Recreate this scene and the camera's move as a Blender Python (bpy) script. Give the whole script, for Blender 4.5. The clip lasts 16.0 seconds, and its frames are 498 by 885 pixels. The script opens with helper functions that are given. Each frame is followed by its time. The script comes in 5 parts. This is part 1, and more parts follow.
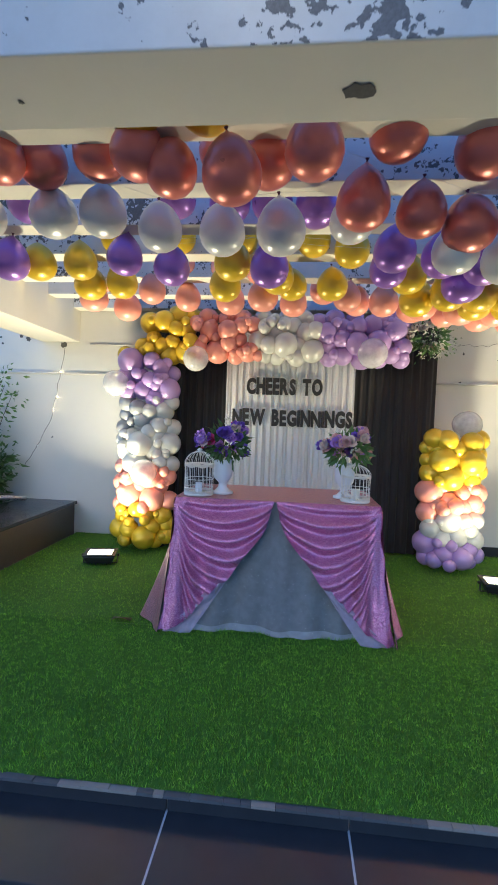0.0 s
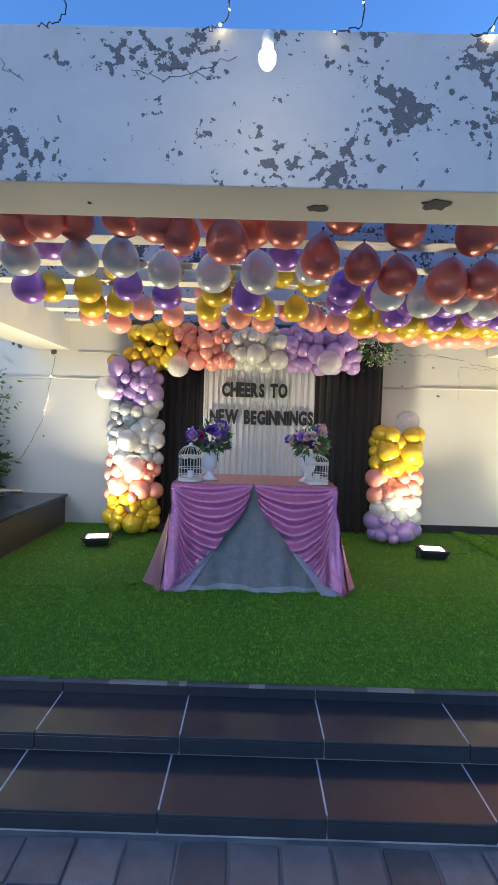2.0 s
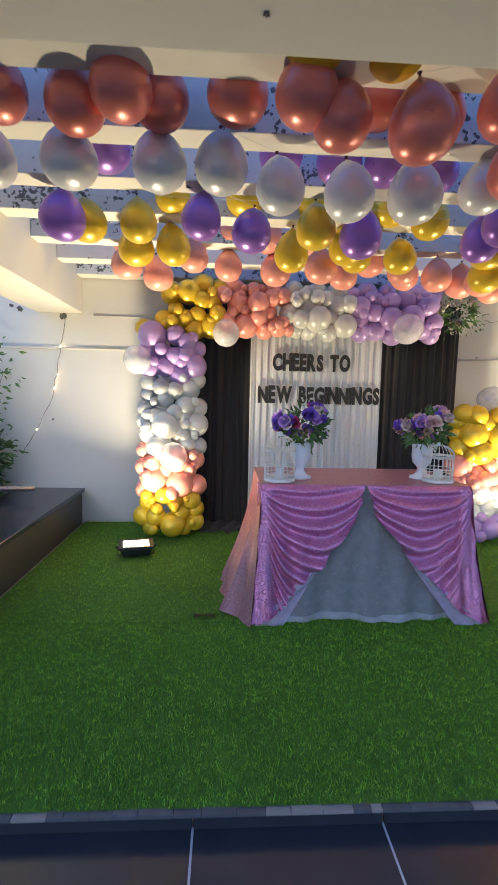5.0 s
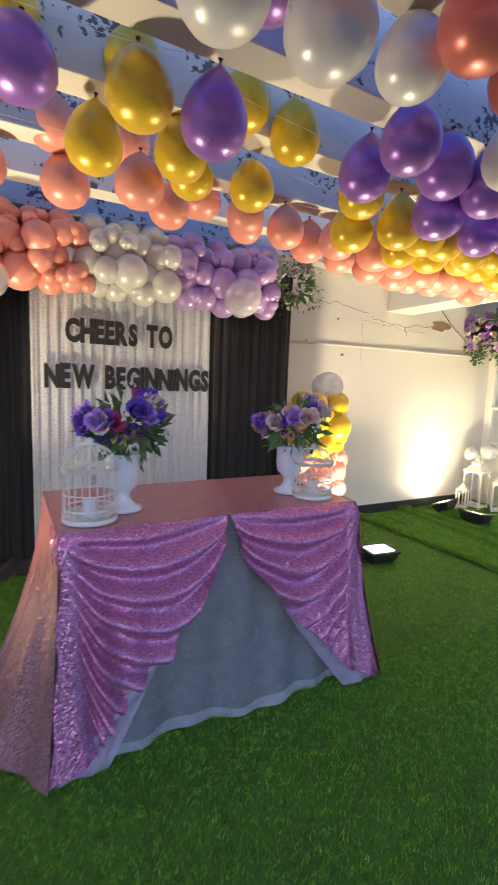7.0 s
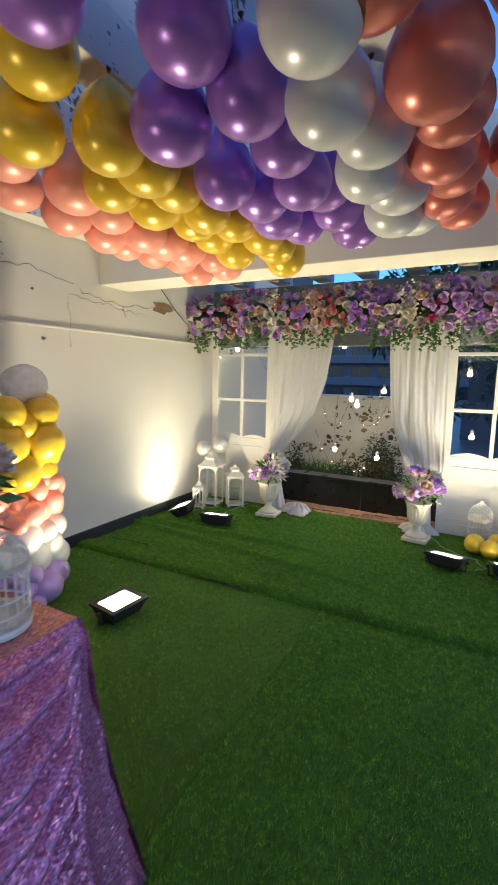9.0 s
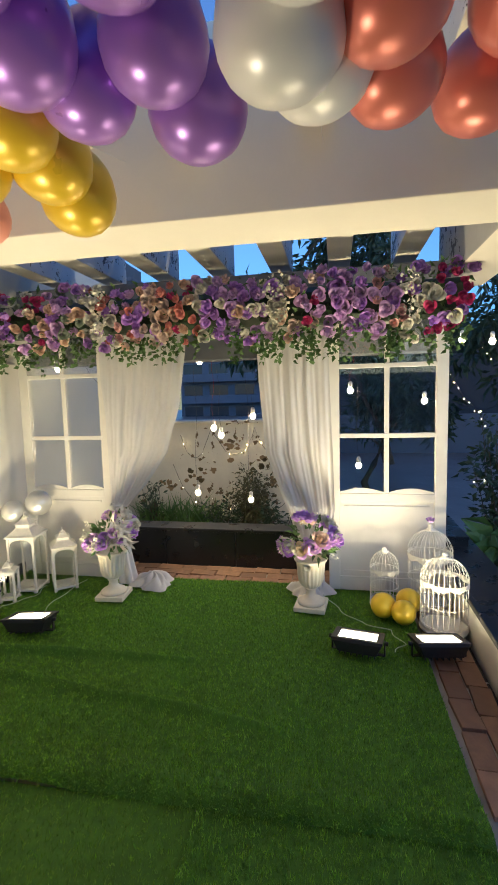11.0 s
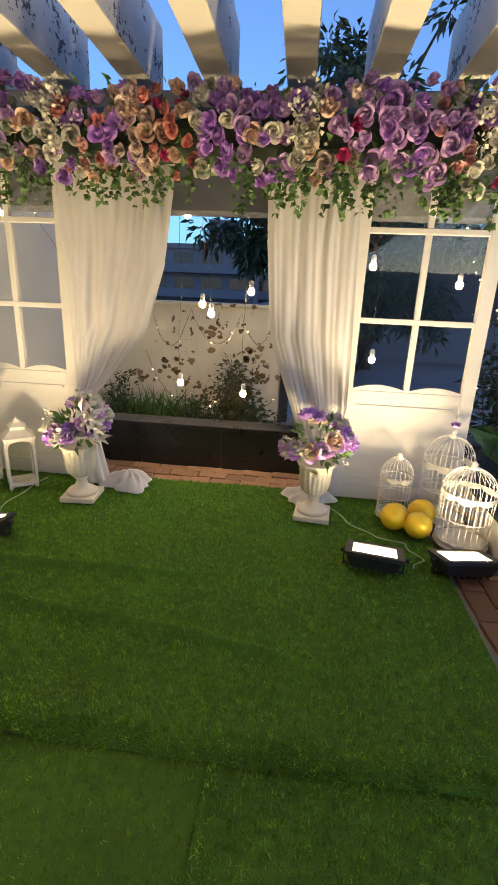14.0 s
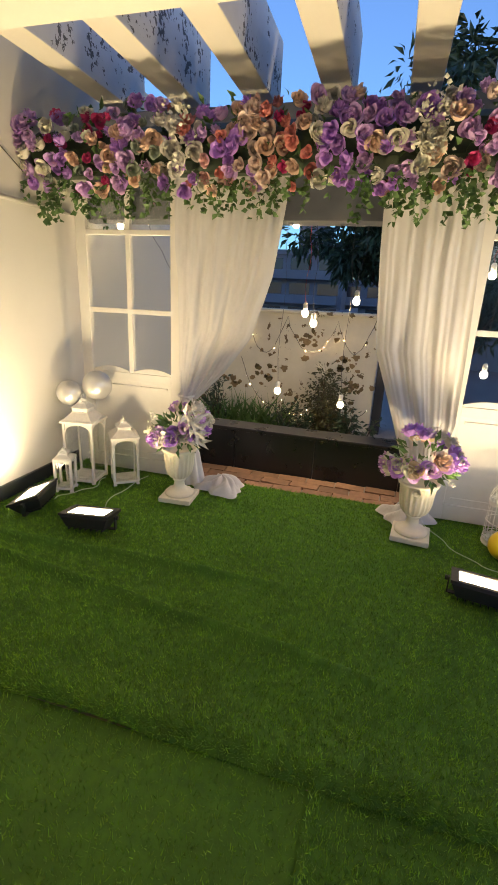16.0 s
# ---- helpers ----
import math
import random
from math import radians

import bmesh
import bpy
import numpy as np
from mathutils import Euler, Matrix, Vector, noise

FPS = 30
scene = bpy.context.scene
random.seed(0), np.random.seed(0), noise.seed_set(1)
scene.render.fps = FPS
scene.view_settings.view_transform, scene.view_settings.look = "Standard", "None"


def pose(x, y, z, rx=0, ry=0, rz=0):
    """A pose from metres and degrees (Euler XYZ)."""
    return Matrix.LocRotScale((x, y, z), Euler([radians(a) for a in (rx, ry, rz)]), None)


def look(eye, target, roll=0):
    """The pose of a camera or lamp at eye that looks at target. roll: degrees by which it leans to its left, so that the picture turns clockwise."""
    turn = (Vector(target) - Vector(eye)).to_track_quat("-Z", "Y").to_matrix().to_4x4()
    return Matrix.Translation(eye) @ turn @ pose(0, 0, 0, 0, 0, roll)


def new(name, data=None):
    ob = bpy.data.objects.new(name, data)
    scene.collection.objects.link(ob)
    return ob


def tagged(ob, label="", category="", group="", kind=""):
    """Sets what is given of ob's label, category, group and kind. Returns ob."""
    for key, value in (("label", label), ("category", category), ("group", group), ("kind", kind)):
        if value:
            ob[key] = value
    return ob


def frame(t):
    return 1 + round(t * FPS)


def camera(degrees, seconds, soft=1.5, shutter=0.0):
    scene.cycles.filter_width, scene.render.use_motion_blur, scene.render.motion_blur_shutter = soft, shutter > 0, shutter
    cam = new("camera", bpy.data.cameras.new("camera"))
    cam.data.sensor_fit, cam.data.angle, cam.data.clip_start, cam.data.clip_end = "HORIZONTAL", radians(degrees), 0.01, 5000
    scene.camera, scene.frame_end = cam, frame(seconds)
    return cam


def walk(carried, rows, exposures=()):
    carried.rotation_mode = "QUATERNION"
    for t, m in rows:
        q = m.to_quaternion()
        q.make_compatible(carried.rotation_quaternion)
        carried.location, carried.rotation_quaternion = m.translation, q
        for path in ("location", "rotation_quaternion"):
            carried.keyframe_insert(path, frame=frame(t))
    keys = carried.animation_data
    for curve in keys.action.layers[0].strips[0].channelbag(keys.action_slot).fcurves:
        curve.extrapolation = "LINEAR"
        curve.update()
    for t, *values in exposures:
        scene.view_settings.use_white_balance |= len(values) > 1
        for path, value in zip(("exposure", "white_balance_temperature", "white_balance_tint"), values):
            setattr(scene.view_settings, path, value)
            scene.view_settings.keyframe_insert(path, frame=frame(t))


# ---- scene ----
cam = camera(57.1, 16.0, soft=1.3, shutter=0.3)
PATH = [
    (0, (0.788, 0.739, 1.243), (0.603, 2.728, 1.155), 2.0),
    (0.5, (0.745, 0.494, 1.244), (0.618, 2.488, 1.169), 2.1),
    (1, (0.672, 0.251, 1.223), (0.593, 2.248, 1.142), 1.9),
    (1.5, (0.7, 0.105, 1.233), (0.657, 2.102, 1.147), 1.7),
    (2, (0.687, 0.072, 1.239), (0.673, 2.07, 1.151), 1.6),
    (2.5, (0.527, 0.123, 1.234), (0.538, 2.121, 1.148), 1.6),
    (3, (0.381, 0.17, 1.242), (0.33, 2.167, 1.153), 1.9),
    (3.2, (0.341, 0.198, 1.232), (0.243, 2.194, 1.144), 2.1),
    (5.3, (-0.148, 1.064, 1.273), (0.032, 3.045, 1.068), 1.4),
    (5.5, (-0.163, 1.181, 1.263), (0.074, 3.157, 1.063), 1.6),
    (6, (-0.141, 1.438, 1.274), (0.315, 3.371, 1.038), 1.8),
    (6.5, (-0.133, 1.713, 1.237), (0.587, 3.563, 0.995), 1.6),
    (7, (-0.03, 1.908, 1.263), (0.911, 3.656, 1.023), 2.0),
    (7.5, (0.133, 2.055, 1.267), (1.26, 3.694, 1.059), 2.7),
    (8, (0.213, 2.292, 1.31), (1.591, 3.725, 1.091), 2.4),
    (8.5, (0.372, 2.462, 1.339), (1.987, 3.616, 1.095), 1.3),
    (9, (0.592, 2.577, 1.368), (2.344, 3.498, 1.08), 1.2),
    (9.5, (0.846, 2.692, 1.381), (2.687, 3.427, 1.116), 1.3),
    (10, (1.072, 2.837, 1.402), (2.986, 3.37, 1.174), 0.8),
    (10.2, (1.204, 2.828, 1.414), (3.128, 3.322, 1.181), -0.2),
    (12.3, (2.038, 3.061, 1.347), (4.02, 3.216, 1.127), 0.4),
    (12.5, (2.047, 3.077, 1.326), (4.028, 3.19, 1.069), 0.5),
    (13, (2.092, 3.123, 1.258), (4.047, 3.194, 0.842), 0.9),
    (13.5, (2.114, 3.157, 1.232), (4.036, 3.274, 0.69), 1.8),
    (14, (2.127, 3.194, 1.231), (4.02, 3.377, 0.614), 2.5),
    (14.5, (2.131, 3.242, 1.246), (4.012, 3.499, 0.617), 2.6),
    (15, (2.136, 3.283, 1.244), (4.001, 3.638, 0.616), 2.5),
    (15.5, (2.14, 3.301, 1.24), (3.986, 3.759, 0.621), 2.4),
    (16, (2.131, 3.315, 1.252), (3.965, 3.827, 0.639), 2.8),
]
EXPOSURES = [(0.0, 3.68, 6250, 2), (1.5, 3.58, 6150, 2), (2.4, 3.58, 6600, 7), (3.2, 3.62, 6750, 8), (5.5, 3.68, 6700, 9), (6.5, 3.65, 6950, 12), (7.5, 3.58, 6800, 11), (9.0, 3.05, 6350, 7), (10.2, 2.98, 6450, 7), (12.3, 2.92, 7300, 12), (14.0, 3.08, 7800, 14), (16.0, 3.06, 7800, 13)]
walk(cam, [(t, look(eye, target, roll)) for t, eye, target, roll in PATH], EXPOSURES)

# world: clear blue dusk sky, sun just gone
world = bpy.data.worlds.new("dusk_sky")
scene.world = world
world.use_nodes = True
wn = world.node_tree
sky = wn.nodes.new("ShaderNodeTexSky")
sky.sky_type = "NISHITA"
sky.sun_disc = False
sky.sun_elevation = radians(4)
sky.sun_rotation = radians(250)
sky.air_density, sky.dust_density, sky.ozone_density = 1.0, 0.3, 6.0
soft = wn.nodes.new("ShaderNodeHueSaturation")
soft.inputs["Saturation"].default_value = 0.9
wn.links.new(sky.outputs[0], soft.inputs["Color"])
wn.links.new(soft.outputs[0], wn.nodes["Background"].inputs[0])
wn.nodes["Background"].inputs[1].default_value = 0.072

sun_data = bpy.data.lights.new("sun", "SUN")
sun_data.energy, sun_data.angle, sun_data.color = 0.04, radians(30), (1.0, 0.85, 0.75)
sun = new("sun", sun_data)
sun.matrix_world = pose(0, 0, 8, 70, 0, -20)

# ---- materials ----
def nodes_of(name):
    m = bpy.data.materials.new(name)
    m.use_nodes = True
    t = m.node_tree
    return m, t, t.nodes["Principled BSDF"]


def node(t, kind, **values):
    n = t.nodes.new(kind)
    for key, value in values.items():
        n.inputs[key].default_value = value
    return n


def coords(t, scale=1.0):
    g = t.nodes.new("ShaderNodeNewGeometry")
    m = node(t, "ShaderNodeMapping")
    m.inputs["Scale"].default_value = (scale, scale, scale) if isinstance(scale, (int, float)) else scale
    t.links.new(g.outputs["Position"], m.inputs["Vector"])
    return m.outputs["Vector"]


def noise_tex(t, vec, scale, detail=4.0, rough=0.6):
    n = node(t, "ShaderNodeTexNoise", Scale=scale, Detail=detail, Roughness=rough)
    t.links.new(vec, n.inputs["Vector"])
    return n.outputs["Fac"]


def ramp(t, fac, stops):
    r = t.nodes.new("ShaderNodeValToRGB")
    el = r.color_ramp.elements
    while len(el) < len(stops):
        el.new(0.5)
    for e, (p, c) in zip(el, stops):
        e.position = p
        e.color = (*c, 1) if not isinstance(c, (int, float)) else (c, c, c, 1)
    t.links.new(fac, r.inputs["Fac"])
    return r.outputs["Color"]


def mix(t, fac, a, b, blend="MIX"):
    m = t.nodes.new("ShaderNodeMix")
    m.data_type, m.blend_type = "RGBA", blend
    for sock, v in ((m.inputs[0], fac), (m.inputs[6], a), (m.inputs[7], b)):
        if isinstance(v, (int, float)):
            sock.default_value = v
        elif isinstance(v, tuple):
            sock.default_value = (*v, 1)
        else:
            t.links.new(v, sock)
    return m.outputs[2]


def bump(t, height, strength, dist=0.01):
    b = node(t, "ShaderNodeBump", Strength=strength, Distance=dist)
    t.links.new(height, b.inputs["Height"])
    return b.outputs["Normal"]


def simple(name, color, rough=0.5, metal=0.0, var=0.15, scale=30.0, bumps=0.15, coat=0.0, spread=0.0, bdist=0.004, sheen=0.0):
    """A coloured surface with blotches at two scales, fine relief and a spread of shade from object to object."""
    m, t, p = nodes_of(name)
    v = coords(t)
    a = noise_tex(t, v, scale)
    b = noise_tex(t, v, scale * 0.12, 3.0)
    c = mix(t, a, tuple(x * (1 - var) for x in color), tuple(min(1, x * (1 + var)) for x in color))
    c = mix(t, ramp(t, b, [(0.3, 0.0), (0.75, var * 1.5)]), c, tuple(x * 0.72 for x in color))
    if spread:
        oi = t.nodes.new("ShaderNodeObjectInfo")
        c = mix(t, ramp(t, oi.outputs["Random"], [(0.0, 1 - spread), (1.0, 1.0)]), (0.0, 0.0, 0.0), c)
    t.links.new(c, p.inputs["Base Color"])
    p.inputs["Metallic"].default_value = metal
    p.inputs["Coat Weight"].default_value = coat
    p.inputs["Sheen Weight"].default_value = sheen
    r = ramp(t, a, [(0.2, max(0.02, rough - 0.08)), (0.8, min(1, rough + 0.08))])
    t.links.new(r, p.inputs["Roughness"])
    if bumps:
        t.links.new(bump(t, a, bumps, bdist), p.inputs["Normal"])
    return m


def peeling(name, base, amount=0.6, under=(0.10, 0.10, 0.11), scale=5.0, grime=0.3, stretch=(1, 1, 1)):
    """Old white paint that has flaked off in islands down to grey render, with damp stains."""
    m, t, p = nodes_of(name)
    v = coords(t, stretch)
    big = noise_tex(t, v, scale * 0.35, 2.0, 0.5)
    flake = noise_tex(t, v, scale * 2.2, 6.0, 0.55)
    stain = noise_tex(t, v, scale * 0.5, 8.0, 0.7)
    grain = noise_tex(t, v, 120.0, 3.0)
    s = node(t, "ShaderNodeMath")
    s.operation = "MULTIPLY_ADD"
    t.links.new(big, s.inputs[0])
    s.inputs[1].default_value = 0.9
    t.links.new(flake, s.inputs[2])
    lo = 1.42 - amount * 0.55
    mask = node(t, "ShaderNodeMapRange")
    t.links.new(s.outputs[0], mask.inputs["Value"])
    mask.inputs["From Min"].default_value, mask.inputs["From Max"].default_value = lo, lo + 0.012
    paint = mix(t, ramp(t, stain, [(0.42, 0.0), (0.8, grime)]), base, tuple(x * 0.55 for x in base))
    paint = mix(t, grain, tuple(x * 0.94 for x in base), paint)
    rough_under = mix(t, grain, tuple(x * 0.6 for x in under), tuple(x * 1.6 for x in under))
    t.links.new(mix(t, mask.outputs[0], paint, rough_under), p.inputs["Base Color"])
    p.inputs["Roughness"].default_value = 0.75
    inv = ramp(t, mask.outputs[0], [(0.0, 1.0), (1.0, 0.0)])
    h = mix(t, 0.12, inv, grain)
    t.links.new(bump(t, h, 0.6, 0.004), p.inputs["Normal"])
    return m


def sequins(name, base, shade, size=170.0, rough=0.22, metal=0.85, tilt=0.75):
    """Cloth covered in small sequins: each cell tilts its own way and catches light on its own."""
    m, t, p = nodes_of(name)
    v = coords(t)
    vo = node(t, "ShaderNodeTexVoronoi", Scale=size)
    t.links.new(v, vo.inputs["Vector"])
    geo = t.nodes.new("ShaderNodeNewGeometry")
    off = node(t, "ShaderNodeVectorMath")
    off.operation = "MULTIPLY_ADD"
    t.links.new(vo.outputs["Color"], off.inputs[0])
    off.inputs[1].default_value = (tilt, tilt, tilt)
    off.inputs[2].default_value = (-tilt / 2, -tilt / 2, -tilt / 2)
    add = node(t, "ShaderNodeVectorMath")
    add.operation = "ADD"
    t.links.new(off.outputs[0], add.inputs[0])
    t.links.new(geo.outputs["Normal"], add.inputs[1])
    nrm = node(t, "ShaderNodeVectorMath")
    nrm.operation = "NORMALIZE"
    t.links.new(add.outputs[0], nrm.inputs[0])
    t.links.new(nrm.outputs[0], p.inputs["Normal"])
    sep = t.nodes.new("ShaderNodeSeparateColor")
    t.links.new(vo.outputs["Color"], sep.inputs[0])
    c = mix(t, sep.outputs[0], base, shade)
    gap = ramp(t, vo.outputs["Distance"], [(0.35, 1.0), (0.75, 0.6)])
    t.links.new(mix(t, 1.0, c, gap, "MULTIPLY"), p.inputs["Base Color"])
    p.inputs["Metallic"].default_value = metal
    p.inputs["Roughness"].default_value = rough
    return m


def lamp_mat(name, color, strength):
    m, t, p = nodes_of(name)
    p.inputs["Base Color"].default_value = (0.9, 0.9, 0.88, 1)
    p.inputs["Emission Color"].default_value = (*color, 1)
    p.inputs["Emission Strength"].default_value = strength
    return m


def glass(name, tint=(0.95, 0.97, 0.96), rough=0.02):
    m, t, p = nodes_of(name)
    p.inputs["Base Color"].default_value = (*tint, 1)
    p.inputs["Transmission Weight"].default_value = 1.0
    p.inputs["Roughness"].default_value = rough
    p.inputs["IOR"].default_value = 1.45
    return m


def sheer(name, color, alpha, rough=0.6, glint_dots=0.0):
    """Thin net or voile that lets part of what lies behind show through its weave."""
    m, t, p = nodes_of(name)
    v = coords(t)
    a = noise_tex(t, v, 18.0, 4.0)
    t.links.new(mix(t, a, tuple(x * 0.85 for x in color), color), p.inputs["Base Color"])
    p.inputs["Roughness"].default_value = rough
    al = ramp(t, a, [(0.2, alpha - 0.12), (0.8, min(1.0, alpha + 0.12))])
    t.links.new(al, p.inputs["Alpha"])
    # small sequins, their glints painted as near-white dots in the base colour
    if glint_dots:
        vo = node(t, "ShaderNodeTexVoronoi", Scale=48.0)
        t.links.new(v, vo.inputs["Vector"])
        sp = ramp(t, vo.outputs["Distance"], [(0.07, 1.0), (0.09, 0.0)])
        t.links.new(mix(t, sp, mix(t, a, tuple(x * 0.85 for x in color), color), (0.95, 0.93, 0.9)), p.inputs["Base Color"])
        t.links.new(ramp(t, sp, [(0.0, rough), (1.0, 0.15)]), p.inputs["Roughness"])
    return m


def pearl(name, color, metal=0.35, rough=0.32, spread=0.14):
    """Pearlised latex: satin highlights, a little darker where stretched thin."""
    m, t, p = nodes_of(name)
    v = coords(t)
    a = noise_tex(t, v, 9.0, 3.0)
    oi = t.nodes.new("ShaderNodeObjectInfo")
    c = mix(t, a, tuple(x * 0.95 for x in color), tuple(min(1, x * 1.04) for x in color))
    c = mix(t, ramp(t, oi.outputs["Random"], [(0.0, 1 - spread), (1.0, 1.0)]), tuple(x * 0.3 for x in color), c)
    t.links.new(c, p.inputs["Base Color"])
    p.inputs["Metallic"].default_value = metal
    t.links.new(ramp(t, a, [(0.2, rough - 0.05), (0.8, rough + 0.07)]), p.inputs["Roughness"])
    p.inputs["Coat Weight"].default_value = 0.12
    p.inputs["Coat Roughness"].default_value = 0.28
    p.inputs["Subsurface Weight"].default_value = 0.0
    t.links.new(bump(t, noise_tex(t, v, 60.0, 2.0), 0.03, 0.004), p.inputs["Normal"])
    return m


M = {}
M["wall"] = peeling("white_wall_paint", (0.74, 0.72, 0.66), amount=0.18, scale=3.0, grime=0.22)
M["wall_open"] = peeling("weathered_white_paint", (0.72, 0.72, 0.70), amount=0.52, scale=4.0, grime=0.35)
# warm flood glow is mixed into the beam cream, dusk blue into the rafter sides
M["beam"] = peeling("floodlit_cream_paint", (0.78, 0.74, 0.64), amount=0.12, scale=4.0, grime=0.28)
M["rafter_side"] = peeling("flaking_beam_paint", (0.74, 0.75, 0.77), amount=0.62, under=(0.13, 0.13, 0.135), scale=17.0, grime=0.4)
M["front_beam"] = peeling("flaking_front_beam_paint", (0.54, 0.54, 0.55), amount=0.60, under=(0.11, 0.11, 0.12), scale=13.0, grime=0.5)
M["garden_wall"] = peeling("damp_garden_wall", (0.72, 0.67, 0.54), amount=0.57, under=(0.15, 0.105, 0.055), scale=6.0, grime=0.7)
M["granite"] = simple("black_granite", (0.040, 0.044, 0.052), 0.2, var=0.3, scale=5, bumps=0.015)
M["black_granite"] = simple("black_planter_granite", (0.014, 0.014, 0.014), 0.3, var=0.3, scale=8, bumps=0.02)
# dark grey holds the shade of the garland on the end beam
M["shaded_concrete"] = simple("shaded_stained_concrete", (0.17, 0.18, 0.20), 0.85, var=0.45, scale=6, bumps=0.3)
M["brown_granite"] = simple("brown_granite_face", (0.09, 0.075, 0.055), 0.35, var=0.35, scale=40, bumps=0.05)
M["grout"] = simple("pale_grout", (0.50, 0.52, 0.55), 0.8, bumps=0.3)
M["edge_strip"] = simple("glue_stained_edge", (0.11, 0.12, 0.13), 0.6, var=0.7, scale=14)
M["paver"] = simple("grey_stone_paver", (0.30, 0.25, 0.235), 0.4, var=0.8, scale=12, bumps=0.5, spread=0.5)
M["brick"] = simple("red_clay_paver", (0.36, 0.20, 0.125), 0.75, var=0.8, scale=20, bumps=0.5, spread=0.4)
M["mortar"] = simple("mortar", (0.30, 0.27, 0.24), 0.85, bumps=0.4)
M["soil"] = simple("dark_soil", (0.045, 0.035, 0.022), 0.95, var=0.5, scale=25, bumps=0.8)
M["white_wood"] = simple("white_painted_wood", (0.70, 0.68, 0.63), 0.42, var=0.06, scale=18, bumps=0.08)
M["black_plastic"] = simple("black_cast_metal", (0.025, 0.024, 0.024), 0.45, var=0.3, scale=60)
M["steel"] = simple("brushed_steel", (0.5, 0.5, 0.5), 0.3, metal=1.0, scale=80)
M["flood_glass"] = lamp_mat("lit_flood_glass", (1.0, 0.88, 0.62), 3.0)
M["bulb_glow"] = lamp_mat("lit_bulb_glass", (1.0, 0.82, 0.58), 4.0)
M["fairy_glow"] = lamp_mat("fairy_light_bead", (1.0, 0.72, 0.35), 8.0)
M["bulb_cap"] = simple("white_bulb_holder", (0.75, 0.73, 0.68), 0.4)
M["wire"] = simple("dark_cable", (0.05, 0.045, 0.04), 0.6)
M["wire_green"] = simple("pale_green_cable", (0.45, 0.55, 0.35), 0.5)
M["wire_red"] = simple("red_cable", (0.4, 0.05, 0.05), 0.5)
M["wire_white"] = simple("thin_white_line", (0.75, 0.75, 0.72), 0.5)
M["lilac_sequin"] = sequins("lilac_sequin_cloth", (0.56, 0.14, 0.35), (0.98, 0.44, 0.68), size=230.0, rough=0.26, metal=0.5, tilt=0.62)
M["pink_sequin"] = sequins("pink_sequin_cloth", (0.58, 0.24, 0.26), (0.88, 0.44, 0.44), size=230.0, tilt=0.5, rough=0.35, metal=0.5)
M["silver_sequin"] = sequins("silver_sequin_cloth", (0.88, 0.86, 0.82), (0.98, 0.97, 0.94), size=200.0, tilt=0.5, metal=0.0, rough=0.3)
M["tulle"] = sheer("grey_tulle", (0.27, 0.265, 0.28), 0.82, glint_dots=1.0)
M["lilac_net"] = sheer("lilac_net", (0.62, 0.50, 0.66), 0.6, glint_dots=1.0)
M["hem_net"] = sheer("silver_net_hem", (0.52, 0.51, 0.55), 0.7, glint_dots=1.0)
M["table_core"] = simple("shaded_table_board", (0.10, 0.10, 0.11), 0.8)
M["black_cloth"] = simple("black_voile", (0.032, 0.029, 0.027), 0.8, var=0.4, scale=20, bumps=0.1, sheen=0.15)
M["white_cloth"] = simple("white_voile", (0.60, 0.59, 0.58), 0.85, var=0.06, scale=30, bumps=0.2, sheen=0.2)
M["letter"] = simple("black_foam_letter", (0.03, 0.028, 0.027), 0.7, var=0.3)
M["letter_edge"] = simple("white_letter_edge", (0.8, 0.78, 0.74), 0.7)
M["bal_gold"] = pearl("gold_balloon", (0.80, 0.54, 0.035), 0.2, rough=0.31)
M["bal_peach"] = pearl("peach_balloon", (0.90, 0.36, 0.27), 0.10, rough=0.38)
M["bal_rose"] = pearl("rose_gold_balloon", (0.78, 0.22, 0.175), 0.3, rough=0.31)
M["bal_white"] = pearl("pearl_white_balloon", (0.80, 0.80, 0.79), 0.12, rough=0.31)
M["bal_purple"] = pearl("violet_balloon", (0.36, 0.17, 0.62), 0.34, rough=0.30)
M["bal_lilac"] = pearl("lilac_balloon", (0.52, 0.34, 0.66), 0.12)
M["bal_grey"] = pearl("cool_grey_balloon", (0.36, 0.37, 0.38), 0.15, rough=0.35)
M["bal_matte_white"] = pearl("ivory_balloon", (0.70, 0.69, 0.62), 0.1, rough=0.35)
M["bal_clear"] = sheer("clear_confetti_balloon", (0.82, 0.83, 0.82), 0.55, rough=0.15)
M["confetti"] = simple("gold_confetti", (0.75, 0.55, 0.18), 0.3, metal=0.9)
M["knot"] = simple("balloon_knot", (0.10, 0.03, 0.06), 0.6)
M["silver_ball"] = simple("silver_ball", (0.62, 0.62, 0.60), 0.32, metal=0.6, var=0.1, scale=8, bumps=0.02)
M["urn"] = simple("ivory_plaster_urn", (0.74, 0.68, 0.54), 0.55, var=0.12, scale=22, bumps=0.15)
M["vase"] = simple("white_plastic_vase", (0.76, 0.77, 0.80), 0.35, var=0.04)
M["white_metal"] = simple("white_enamelled_wire", (0.78, 0.76, 0.70), 0.4, var=0.1)
M["lantern"] = simple("distressed_white_lantern", (0.72, 0.70, 0.64), 0.5, var=0.2, scale=40)
M["glass"] = glass("window_glass")
M["candle"] = simple("ivory_candle", (0.75, 0.72, 0.62), 0.5)
M["turf"] = simple("turf_backing", (0.07, 0.19, 0.016), 0.95, var=0.7, scale=30, bumps=0.6)
M["leaf"] = simple("green_leaf", (0.10, 0.21, 0.055), 0.5, var=0.4, scale=12, bumps=0.1, spread=0.3)
